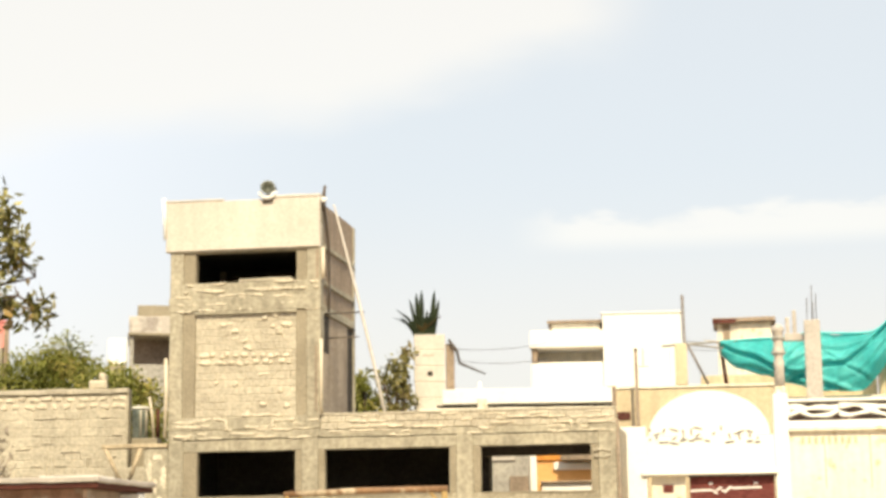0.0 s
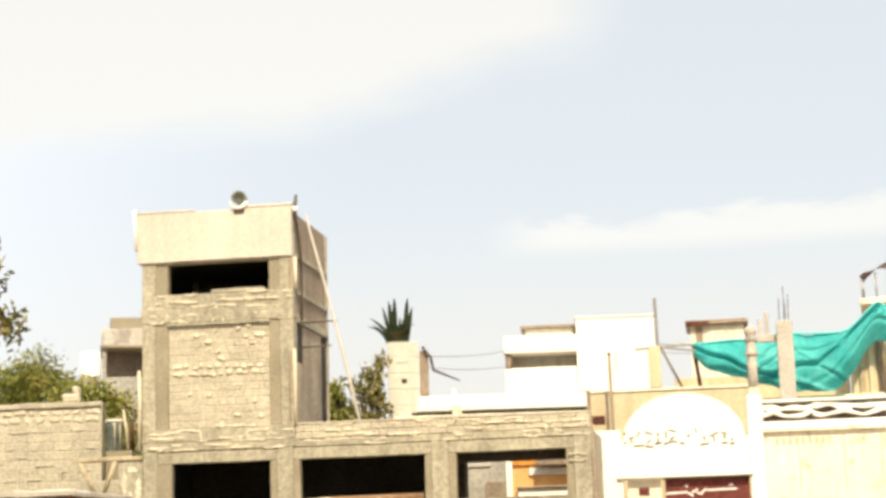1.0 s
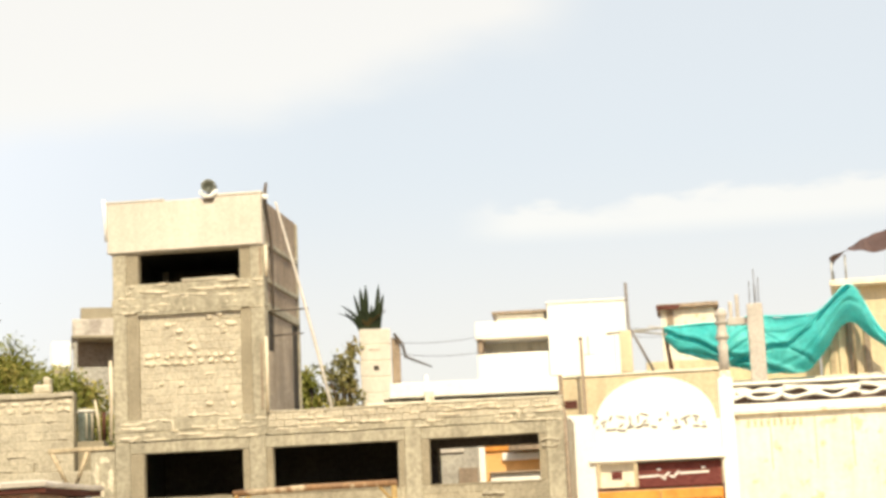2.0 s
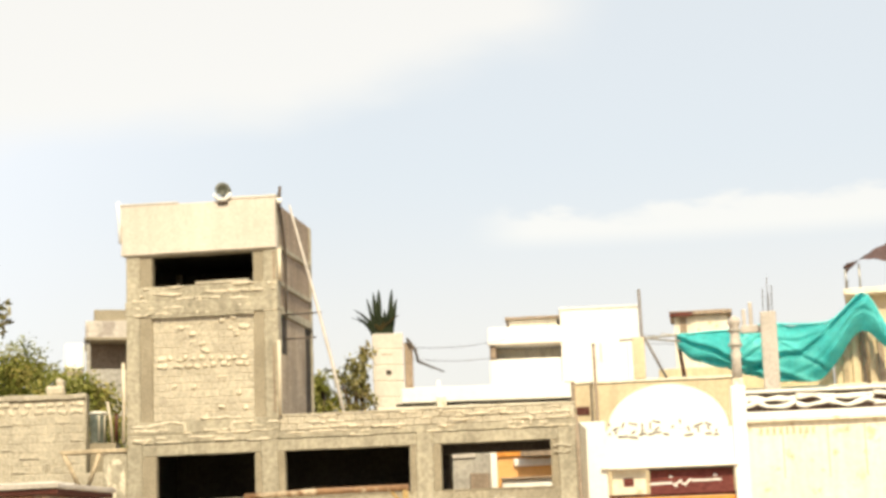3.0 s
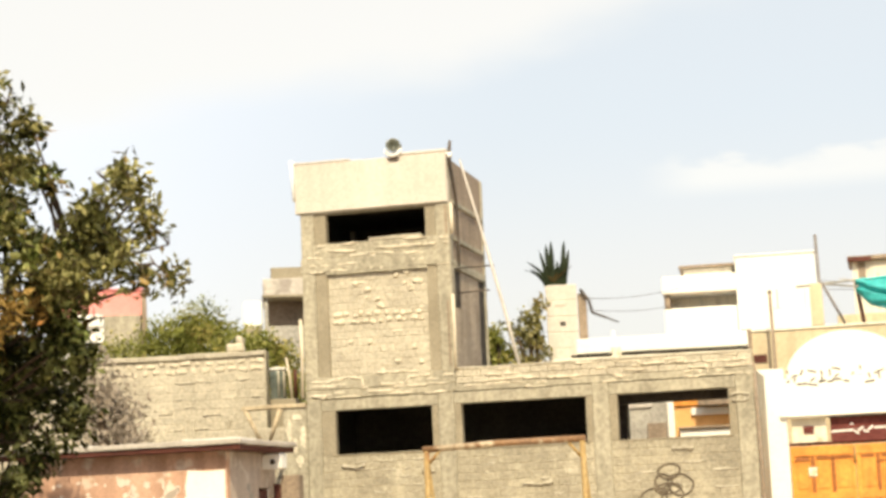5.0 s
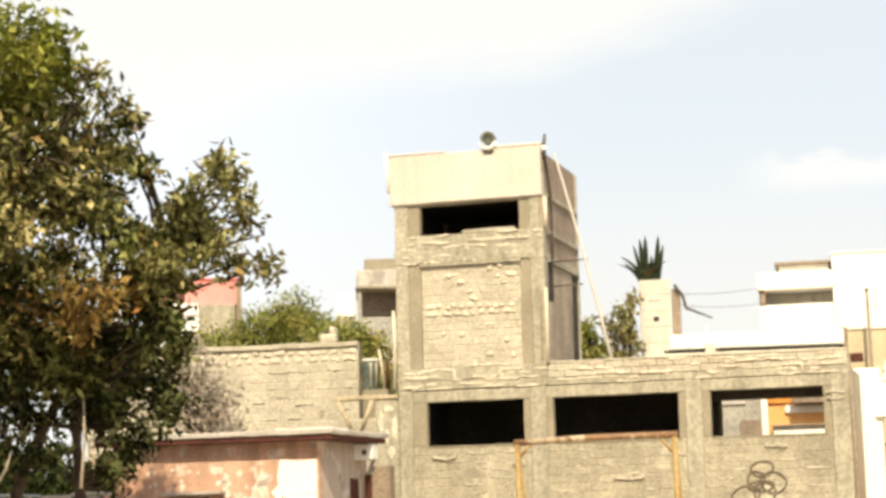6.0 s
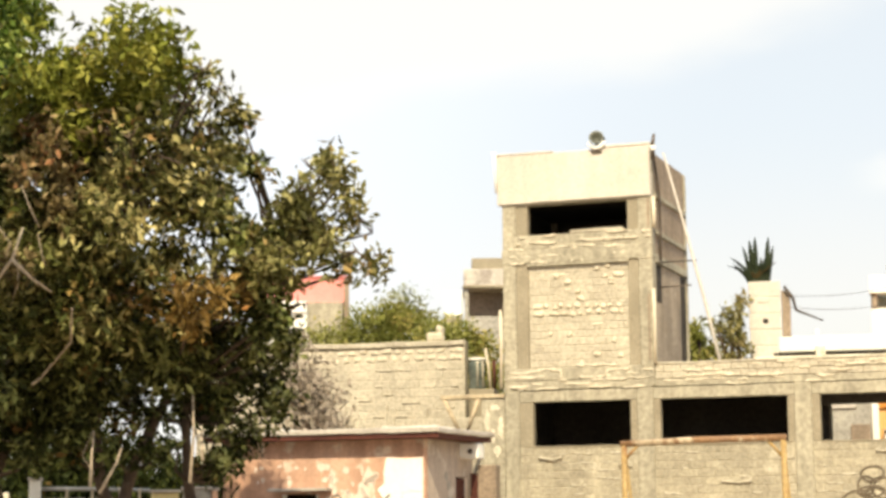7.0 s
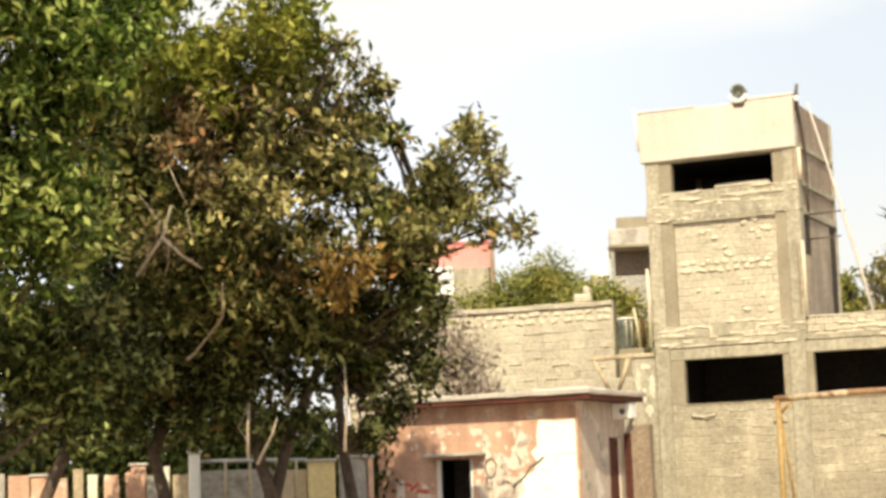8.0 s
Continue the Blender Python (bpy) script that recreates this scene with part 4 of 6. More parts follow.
def build_gateway():
    g = thing("gateway", GATE, "white arched gateway with grey painted lettering", "gateway")
    box("pier", g, -2.12, -1.46, -0.05, 0.6, 0, 4.80, M_WHITE, 0.02, 0.008)
    box("pier", g, 1.70, 2.06, -0.08, 0.6, 0, 5.55, M_WHITE, 0.02, 0.008)
    box("lintel", g, -1.46, 1.70, -0.026, 0.55, 3.66, 4.55, M_WHITE, 0.015, 0.006)
    box("ledge", g, -1.60, 1.78, -0.16, 0.56, 3.58, 3.68, M_WHITE, 0.015, 0.008)
    bm = bmesh.new()
    cx, rx, rz, zb = 0.10, 1.50, 1.12, 4.55
    pts = [(cx + rx * math.cos(a), zb + rz * math.sin(a)) for a in (math.pi * k / 32 for k in range(33))]
    fr = [bm.verts.new((x, -0.03, z)) for x, z in pts]
    bk = [bm.verts.new((x, 0.40, z)) for x, z in pts]
    bm.faces.new(fr)
    bm.faces.new(bk[::-1])
    for k in range(33):
        bm.faces.new((fr[k], bk[k], bk[(k + 1) % 33], fr[(k + 1) % 33]))
    part("arch", bm, M_WHITE, g, "whitewashed semicircular arch panel")
    # lettering that cannot be read: short grey bars
    rng = random.Random(21)
    x = -1.36
    while x < 1.36:
        w, bow = rng.uniform(0.12, 0.26), 0.10 * math.cos(x * 1.1) - 0.04
        for z, slant, high in ((4.36 + rng.uniform(-0.03, 0.05), rng.uniform(-14, 14), 0.028), (4.50 + rng.uniform(-0.04, 0.05), rng.choice((-70, -35, 40, 80)), 0.022), (4.64 + rng.uniform(-0.05, 0.1), rng.choice((-60, -20, 15, 85)), 0.024)):
            if rng.random() < 0.75:
                ln = w if abs(slant) < 21 else w * 0.6
                part("letter_bar", moved(bm_box(-ln / 2, ln / 2, -0.006, 0.004, -high, high, 0.003), pose(x, -0.038, z + bow, 0, slant, 0)), M_GREYTEXT, g)
        x += w * 0.8 + 0.05
    box("finial", g, 1.76, 2.02, 0.1, 0.4, 5.55, 5.75, M_CREAM, 0.03, 0.01)
    part("finial_shaft", moved(bm_lathe([(0.13, 0), (0.12, 0.5), (0.14, 0.62), (0.10, 0.7), (0.16, 0.85), (0.12, 1.0), (0.13, 1.35), (0.17, 1.4), (0.15, 1.5), (0.05, 1.58)], 14),
         pose(1.90, 0.25, 5.75)), M_SLAB, g, "turned pale grey shaft")
    part("finial_ring", moved(bm_lathe([(0.13, 0), (0.18, 0.02), (0.18, 0.07), (0.13, 0.09)], 14), pose(1.90, 0.25, 6.55)), M_GREYWALL, g, "grey ring")
    part("finial_ring", moved(bm_lathe([(0.13, 0), (0.17, 0.02), (0.17, 0.06), (0.13, 0.08)], 14), pose(1.90, 0.25, 6.92)), M_GREYWALL, g, "grey ring")
    return g


def build_gate_leaves():
    g = thing("wooden_gate", GATE, "tall closed orange varnished wooden double gate", "gate")
    for x0, x1 in ((-1.44, 0.115), (0.125, 1.69)):
        leaf = box("gate_leaf", g, x0, x1, 0.16, 0.21, 0.06, 2.86, M_ORANGE, 0.01)
        for z0, z1 in ((2.62, 2.86), (1.55, 1.72), (0.06, 0.3)):
            box("rail", leaf, x0 + 0.005, x1 - 0.005, 0.13, 0.159, z0, z1, M_ORANGE, 0.012)
        span = (x1 - x0) / 3
        for k in range(4):
            xs = x0 + 0.05 + k * (x1 - x0 - 0.1) / 3
            box("stile", leaf, xs - 0.045, xs + 0.045, 0.132, 0.158, 0.3, 2.62, M_ORANGE_DARK if k in (1, 2) else M_ORANGE, 0.012)
        for k in range(3):
            xs = x0 + 0.05 + (k + 0.5) * (x1 - x0 - 0.1) / 3
            box("gate_panel", leaf, xs - span * 0.26, xs + span * 0.26, 0.138, 0.159, 1.82, 2.52, M_ORANGE, 0.03)
            box("panel_edge", leaf, xs - span * 0.30, xs + span * 0.30, 0.135, 0.157, 2.53, 2.60, M_ORANGE_DARK, 0.006)
    part("bolt", bm_tube([(0.12, 0.10, 2.42), (0.12, 0.10, 2.80)], [0.03] * 2), M_YELLOW, g, "brass upright bolt")
    box("notice", g, -1.02, -0.82, 0.120, 0.131, 2.12, 2.34, M_CREAM, 0.004, 0.0, "small pale notice on the gate")
    for x0, x1, z in ((-1.36, -0.98, 2.50), (-0.70, 0.10, 2.54), (0.62, 1.10, 2.42), (1.15, 1.62, 2.56)):
        box("dark_batten", g, x0, x1, 0.112, 0.131, z, z + 0.045, M_ORANGE_DARK, 0.006, 0.006, "dark worn batten")
    box("gate_frame", g, -1.46, 1.70, 0.17, 0.26, 2.88, 2.95, M_RED, 0.01)


def build_sign():
    s = thing("sign_board", GATE, "dark red sign board with worn white lettering above the gate", "sign")
    box("board", s, -0.42, 1.66, 0.10, 0.14, 2.93, 3.54, M_RED, 0.01)
    box("board_frame", s, -0.46, 1.68, 0.09, 0.15, 3.52, 3.57, M_INK, 0.006)
    for x, z, ln, slant in ((-0.14, 3.20, 0.54, -2), (0.20, 3.15, 0.14, 35), (0.30, 3.23, 0.16, -30), (0.42, 3.17, 0.14, 20), (0.54, 3.24, 0.16, -40), (0.98, 3.25, 0.72, -1), (0.10, 3.36, 0.08, 0), (1.2, 3.36, 0.1, 0)):
        part("letter_bar", moved(bm_box(-ln / 2, ln / 2, -0.006, 0.004, -0.022, 0.022, 0.003), pose(x, 0.094, z, 0, slant, 0)), M_WHITE, s)
    n = thing("notice_panel", GATE, "pale panel with a small dark red square", "sign")
    box("panel", n, -1.36, -0.52, 0.10, 0.15, 2.95, 3.55, M_CREAM, 0.01)
    box("square", n, -1.08, -0.82, 0.092, 0.10, 3.15, 3.36, M_RED, 0.004)


build_gateway()
build_gate_leaves()
build_sign()


def build_cream_wall():
    w = thing("cream_wall", GATE, "cream limewashed wall with a wavy pierced parapet", "wall")
    box("wall_body", w, 2.06, 12.0, 0.0, 0.4, 0, 4.62, M_CREAM, 0.015, 0.01)
    box("string_course", w, 2.06, 12.0, -0.14, 0.4, 4.60, 4.71, M_CREAM, 0.015, 0.012)
    box("parapet_base", w, 2.06, 12.0, 0.02, 0.36, 4.71, 4.87, M_WHITE, 0.01, 0.01)
    box("parapet_top", w, 2.06, 12.0, -0.02, 0.38, 5.34, 5.41, M_WHITE, 0.015, 0.012)
    # dark sheet behind the ribs, coloured as the shade inside the piercings
    box("parapet_back", w, 2.06, 12.0, 0.30, 0.36, 4.87, 5.34, M_GRILLE, 0.0)
    for k in range(6):
        x0 = 1.4 + 1.9 * k
        for side, mid, swell in ((1, 5.11, 0.13), (-1, 5.11, 0.11), (1, 5.22, 0.06)):
            wave = [(max(2.07, x0 + 1.9 * j / 18), 0.10, mid + side * swell * math.sin(2 * math.pi * j / 18 + 0.6 * k) + 0.012 * math.sin(5 * j + k)) for j in range(19)]
            part("wave_rib", bm_tube(wave, [0.05 + 0.014 * math.sin(j * 0.9 + k) for j in range(19)], 6), M_WHITE, w)
    for x in (2.9, 4.0, 4.9):
        box("wall_rib", w, x, x + 0.03, -0.012, 0.004, 3.2, 4.5, M_TAN, 0.006, 0.006)
    for k in range(9):
        box("stencil_bar", w, 2.35 + 0.16 * k, 2.43 + 0.16 * k, -0.005, 0.004, 4.28, 4.46, M_TAN, 0.002)


build_cream_wall()


# ---- tan wall, pole and timber behind the gateway ----
BACK = pose(6.71, 51.57, 0, 0, 0, -7.4)


def build_tan_wall():
    w = thing("tan_wall", BACK, "tan painted rear wall with square piers", "wall")
    box("wall_body", w, -3.0, 2.1, 0.0, 0.3, 0, 6.40, M_TAN, 0.02, 0.012)
    box("wall_body", w, 2.1, 6.5, 0.0, 0.3, 0, 5.72, M_TAN, 0.02, 0.012)
    box("coping", w, -3.0, 2.1, -0.05, 0.34, 6.40, 6.48, M_CREAM, 0.015, 0.012)
    box("pier", w, -0.97, -0.62, -0.08, 0.3, 6.48, 7.70, M_TAN, 0.02, 0.012)
    box("pier", w, -3.0, -2.7, -0.06, 0.3, 5.6, 6.5, M_SHADED_PLASTER, 0.02, 0.012)
    # proud dark box that paints the shade of a small recess
    box("recess", w, -2.68, -2.3, -0.03, 0.004, 5.5, 5.74, M_EAVE, 0.01)
    # bar added for the dark diagonal of the parapet's waves
    part("pipe", bm_tube([(0.7, -0.06, 6.0), (0.95, -0.06, 5.9), (1.2, -0.06, 5.78)], [0.05] * 3, 6), M_EAVE, w, "dark slanting bar")


def build_lamp_post():
    p = thing("iron_post", BACK @ pose(-2.05, -0.6, 0), "thin rusty iron post with a small cap", "post")
    part("shaft", bm_tube([(0, 0, 0), (0, 0, 4), (-0.03, 0, 7.45)], [0.06, 0.055, 0.045]), M_SHADED_PLASTER, p)
    part("cap", moved(bm_lathe([(0.03, 0), (0.07, 0.04), (0.03, 0.1)], 10), pose(-0.03, 0, 7.42)), M_IRON, p)


def build_antenna():
    p = thing("antenna_pole", pose(6.31, 53.63, 0, 0, 0, -6.7), "grey iron pole with a slanting stay", "pole")
    part("shaft", bm_tube([(0, 0, 0), (0.0, 0, 5), (-0.07, 0, 9.4)], [0.07, 0.06, 0.05]), M_POLE, p)
    part("stay", bm_tube([(0.02, 0, 7.95), (0.66, -0.05, 6.6)], [0.045, 0.045]), M_POLE, p)
    part("stay", bm_tube([(0.0, 0, 7.9), (1.1, 0, 7.75)], [0.03, 0.03]), M_GREYWALL, p)


build_tan_wall()
build_lamp_post()
build_antenna()


# ---- roof terrace with the tarpaulin ----
TERRACE = pose(10.61, 53.97, 0, 0, 0, -11.1)


TARP_TOP = [(-3.2, 8.06), (-2.03, 8.12), (-1.18, 8.11), (-0.48, 8.27), (0.11, 8.2), (0.87, 8.17), (1.47, 8.2), (1.92, 8.6), (2.29, 9.0), (2.55, 9.1), (2.85, 8.5), (3.25, 7.6), (3.6, 7.3)]
TARP_FOOT = [(-3.2, 7.8), (-2.95, 7.35), (-2.11, 7.03), (-1.43, 6.87), (-0.6, 6.56), (0.24, 6.42), (1.08, 6.43), (1.63, 7.06), (2.02, 7.69), (2.46, 7.98), (2.84, 7.54), (3.2, 7.2), (3.6, 6.9)]


def along(line, x):
    """The height of a softly bent line of (x, z) points."""
    total = 0.0
    for dx in (-0.16, -0.08, 0.0, 0.08, 0.16):
        q = min(max(x + dx, line[0][0]), line[-1][0])
        k = next(k for k in range(len(line) - 1) if q <= line[k + 1][0])
        (xa, za), (xb, zb) = line[k], line[k + 1]
        total += za + (zb - za) * (q - xa) / (xb - xa)
    return total / 5


def build_tarpaulin():
    bm = bmesh.new()
    nx, nz = 130, 46
    # long creases, as height along the sheet: slack end, deep swag to the high corner, and lesser ones
    creases = (([(-3.2, 7.95), (-2.08, 7.47), (-1.42, 7.08), (-0.4, 6.8), (3.6, 5.0)], 0.17, 0.055), ([(-3.2, 6.0), (0.0, 7.28), (0.5, 7.27), (1.36, 7.94), (2.1, 8.76), (3.6, 9.6)], 0.20, 0.06),
               ([(-3.2, 6.0), (-0.2, 7.75), (0.6, 7.68), (1.3, 7.98), (1.9, 8.5), (3.6, 9.9)], 0.08, 0.05), ([(-3.2, 5.2), (-1.2, 7.45), (-0.7, 7.9), (0.0, 7.6), (3.6, 5.0)], 0.07, 0.05),
               ([(-3.2, 5.0), (0.4, 6.7), (1.0, 6.95), (1.7, 7.8), (2.3, 8.6), (3.6, 8.0)], 0.05, 0.07), ([(-3.2, 7.4), (-2.2, 7.2), (-1.0, 6.75), (3.6, 5.0)], 0.07, 0.05))
    grid = []
    for i in range(nx + 1):
        x = -3.2 + 6.8 * i / nx
        a, b = along(TARP_TOP, x), along(TARP_FOOT, x)
        col = []
        for j in range(nz + 1):
            v = j / nz
            z = a + (b - a) * v
            y = 0.10 * math.sin(x * 2.1 + v * 3.0) + 0.12 * noise.noise(Vector((x * 1.6 - z, z * 1.3, 3.0))) - 0.30 * math.sin(math.pi * v)
            for line, deep, wide in creases:
                d = z - along(line, x) + 0.05 * noise.noise(Vector((x * 1.4, z, 2.0)))
                # a ridge above the crease, which shades the hollow under it
                y += deep * math.exp(-(d / wide) ** 2) - 0.55 * deep * math.exp(-((d - 0.14) / 0.09) ** 2)
            y += 0.05 * noise.noise(Vector((x * 4.5 - 2.5 * z, z * 2.0, 7.0)))
            col.append(bm.verts.new((x, y, z + 0.04 * noise.noise(Vector((x * 2, v * 3, 9))))))
        grid.append(col)
    for i in range(nx):
        for j in range(nz):
            bm.faces.new((grid[i][j], grid[i + 1][j], grid[i + 1][j + 1], grid[i][j + 1])).smooth = True
    bmesh.ops.solidify(bm, geom=bm.faces[:], thickness=0.012)
    tarp = thing("tarpaulin", TERRACE, "bright teal tarpaulin hung in folds over a roof terrace", "tarpaulin")
    part("sheet", bm, M_TEAL, tarp)
    hem = [(x, 0.0, along(TARP_TOP, x) + 0.02) for x in (-3.2 + 6.8 * i / 46 for i in range(47))]
    part("hem", bm_tube(hem, [0.03] * 47, 6), M_TEAL, tarp, "rolled top hem")
    for x, dx in ((-3.2, -0.5), (2.5, 0.15)):
        z = along(TARP_TOP, x)
        part("tie_rope", bm_tube([(x, 0.0, z), (x + dx, 0.2, z + 0.12)], [0.015] * 2, 5), M_PIPE, tarp, "pale tie rope")


def build_terrace():
    t = thing("terrace_house", TERRACE, "flat-roofed tan house with unfinished columns", "house")
    box("house_wall", t, -4.0, 6.0, 0.7, 4.6, 0, 6.2, M_TAN, 0.02, 0.012)
    box("roof_edge", t, -4.1, 6.1, 0.55, 4.7, 6.2, 6.36, M_CREAM, 0.02, 0.012)
    box("back_parapet", t, -4.0, 1.5, 2.6, 2.8, 6.36, 7.3, M_TAN, 0.02, 0.012)
    box("shed_wall", t, 1.55, 6.0, 0.9, 3.2, 6.36, 8.2, M_TAN, 0.02, 0.015, "tan shed wall on the terrace")
    for x, mat in ((1.75, M_WOOD), (2.05, M_TAN), (2.32, M_SHADED_PLASTER), (2.55, M_WOOD), (2.82, M_SHADED_PLASTER)):
        box("shed_board", t, x, x + 0.19, 0.8, 0.9, 6.36, 8.0, mat, 0.015, 0.01)
    part("tarp_post", bm_tube([(-3.02, 0.6, 6.3), (-3.2, 0.1, 8.05)], [0.07, 0.06]), M_EAVE, t, "dark upright post")
    part("tarp_post", bm_tube([(2.5, 0.6, 6.3), (2.5, 0.1, 9.05)], [0.05, 0.04]), M_WOOD, t)
    part("tarp_rail", bm_tube([(-1.3, 0.15, 8.16), (-3.2, 0.15, 8.10), (-5.0, 0.15, 8.02)], [0.035] * 3, 6), M_GREYWALL, t, "grey rail along the tarpaulin's head")


def build_column():
    c = thing("concrete_column", pose(9.64, 51.1, 0, 0, 0, -10.7), "bare concrete column with steel bars sticking out of its top", "column")
    box("shaft", c, -0.22, 0.24, 0, 0.42, 0, 8.28, M_SLAB, 0.02, 0.014)
    for x, z in ((-0.12, 8.95), (0.02, 9.3), (0.14, 9.05), (0.05, 8.8)):
        part("rebar", bm_tube([(x, 0.2, 8.2), (x + 0.02, 0.2, z)], [0.013] * 2, 6), M_IRON, c)
    for x, z0, z1 in ((-0.55, 7.9, 8.6), (-0.75, 7.9, 8.4)):
        box("stub", c, x, x + 0.12, 0.3, 0.42, z0, z1, M_SLAB, 0.02, 0.012)
    box("stub_base", c, -0.8, -0.22, 0.25, 0.42, 7.7, 7.92, M_SLAB, 0.02, 0.012)


def build_canopy():
    c = thing("roof_shelter", pose(14.48, 58.23, 0, 0, 0, -14), "roof shelter with a sloping dark brown sheet", "shelter")
    bm = bmesh.new()
    rows = []
    for i in range(25):
        x = -0.85 + 4.0 * i / 24
        z = 10.68 + 1.40 * (1 - math.exp(-(x + 0.85) * 0.9)) + 0.02 * math.sin(i * 2.2)
        rows.append([bm.verts.new((x, y, z - (0.06 + 0.50 * min(1.0, i / 9)) * k)) for k, y in enumerate((2.4, 1.0, -0.6))])
    for a, b2 in zip(rows, rows[1:]):
        for k in range(2):
            bm.faces.new((a[k], b2[k], b2[k + 1], a[k + 1]))
    bmesh.ops.solidify(bm, geom=bm.faces[:], thickness=0.05)
    part("roof_sheet", bm, M_BROWN_SHEET, c, "dark brown bent roofing sheet")
    for x, y in ((-0.8, -0.4), (-0.35, -0.4), (1.6, -0.4), (-0.8, 2.2), (2.9, 2.2)):
        part("post", bm_tube([(x, y, 0.0 if y > 3 else 9.8), (x, y, 10.5 + max(0, 0.3 * (x + 0.8)))], [0.035] * 2, 6), M_GALV, c)
    box("room", c, -0.35, 4.0, 0.0, 3.0, 0, 9.82, M_TAN, 0.02, 0.014)
    box("room_edge", c, -0.9, 4.1, -0.5, 3.1, 9.62, 9.82, M_CREAM, 0.02, 0.012)


def build_roof_tank():
    t = thing("roof_room", pose(9.17, 61.32, 0, 0, 0, -8.5), "small cream roof room with an overhanging slab", "room")
    box("walls", t, -0.85, 1.0, 0.1, 2.2, 0, 9.55, M_CREAM, 0.02, 0.01)
    box("slab", t, -1.0, 1.15, -0.15, 2.4, 9.55, 9.70, M_SHADED_PLASTER, 0.02, 0.012)
    # dark brown patch near the wall's left edge
    box("vent", t, -0.66, -0.42, 0.06, 0.104, 8.9, 9.5, M_SHADED_PLASTER, 0.01)
    box("slab_lip", t, -1.0, -0.2, -0.17, -0.152, 9.50, 9.66, M_EAVE, 0.004, 0.004)


build_tarpaulin()
build_terrace()
build_column()
build_canopy()
build_roof_tank()


# ---- white house and low white roof ----
def build_white_house():
    h = thing("white_house", pose(4.39, 61.84, 0, 0, 0, -4.1), "white flat-roofed house with a recessed balcony", "house")
    box("wall", h, 0.0, 2.72, 0.0, 5.0, 0, 9.96, M_WHITE, 0.02, 0.006)
    box("wall", h, -2.52, 0.0, 0.15, 5.0, 0, 8.32, M_WHITE, 0.02, 0.006)
    box("wall", h, -2.3, 0.0, 1.5, 5.0, 8.32, 9.0, M_CREAM, 0.02, 0.006)
    box("balcony_parapet", h, -2.55, 0.0, -0.05, 5.0, 8.82, 9.42, M_WHITE, 0.02, 0.006)
    box("balcony_end", h, -2.50, -2.3, 0.1, 1.5, 8.32, 8.82, M_SHADED_PLASTER, 0.02)
    box("roof_room", h, -1.80, -0.1, 0.8, 3.5, 9.42, 9.76, M_CREAM, 0.02, 0.01)
    box("roof_slab", h, -1.95, -0.02, 0.6, 3.6, 9.76, 9.86, M_SHADED_PLASTER, 0.015, 0.01)
    box("roof_coping", h, -0.03, 2.76, -0.05, 5.0, 9.96, 10.02, M_WHITE, 0.015, 0.006)
    w = box("window", h, 1.15, 1.6, -0.02, 0.02, 8.1, 8.75, M_WHITE, 0.01)
    box("window_bar", w, 1.35, 1.39, -0.03, -0.018, 8.1, 8.75, M_GREYWALL, 0.004)
    box("side_pipe", h, 2.3, 2.36, -0.06, -0.004, 7.0, 8.9, M_WHITE, 0.01)


def build_low_roof():
    r = thing("white_parapet_roof", pose(1.15, 45.99, 0, 0, 0, -1.4), "long low white parapet above a shaded gap", "roof")
    box("parapet", r, -2.1, 2.35, 0.6, 0.9, 5.58, 5.97, M_WHITE, 0.02, 0.008)
    # black strip that paints the shade in the gap below the parapet
    box("gap_wall", r, -2.25, 2.35, 0.82, 1.1, 5.48, 5.576, M_DARK, 0.0)
    box("slab", r, -2.3, 2.40, 0.55, 3.5, 5.38, 5.476, M_CREAM, 0.015, 0.01)
    box("stub_pier", r, -1.18, -0.92, 0.5, 0.8, 5.30, 5.72, M_CREAM, 0.02, 0.01)
    box("support", r, -2.2, -1.9, 1.6, 2.0, 0.0, 5.36, M_CREAM, 0.02)
    box("support", r, 1.9, 2.2, 2.2, 2.6, 0.0, 5.36, M_CREAM, 0.02)
    part("pipe", bm_tube([(-1.1, 0.65, 5.7), (-1.12, 0.65, 6.15)], [0.05] * 2), M_WHITE, r)


build_white_house()
build_low_roof()


# ---- what is seen through the open bay ----
def build_through_bay():
    yard = pose(1.87, 57.97, 0, 0, 0, -9)
    g = thing("grey_wall", yard, "grey plastered wall stub with a dark patch", "wall")
    box("wall_body", g, -2.6, -0.24, 0.0, 0.3, 0, 4.86, M_GREYWALL, 0.02, 0.014)
    box("wall_cap", g, -2.6, -0.70, -0.08, 0.3, 4.70, 4.90, M_SLAB, 0.02, 0.02)
    box("wall_step", g, -0.87, -0.26, -0.16, -0.004, 3.2, 4.20, M_SHADED_PLASTER, 0.02, 0.012)
    h = thing("orange_house", yard, "pale orange house front with white bands", "house")
    box("front", h, -0.12, 3.8, 1.0, 4.0, 0, 5.4, M_ORANGE_PALE, 0.02, 0.008)
    box("corner_post", h, -0.36, -0.12, 0.9, 1.3, 0, 5.2, M_WHITE, 0.02, 0.008)
    box("band", h, 0.45, 3.8, 0.86, 0.996, 4.42, 4.66, M_WHITE, 0.02, 0.006)
    box("band", h, 0.05, 3.8, 0.80, 0.996, 3.30, 3.98, M_WHITE, 0.02, 0.006)
    box("ledge", h, 0.02, 3.8, 0.66, 0.996, 3.984, 4.06, M_SHADED_PLASTER, 0.02, 0.006)
    box("beam", h, -0.12, 0.72, 0.9, 0.996, 4.74, 5.0, M_ORANGE, 0.02, 0.006)
    box("awning", h, 0.74, 3.8, 0.3, 0.99, 4.70, 5.1, M_SHADED_PLASTER, 0.02, 0.01)


build_through_bay()


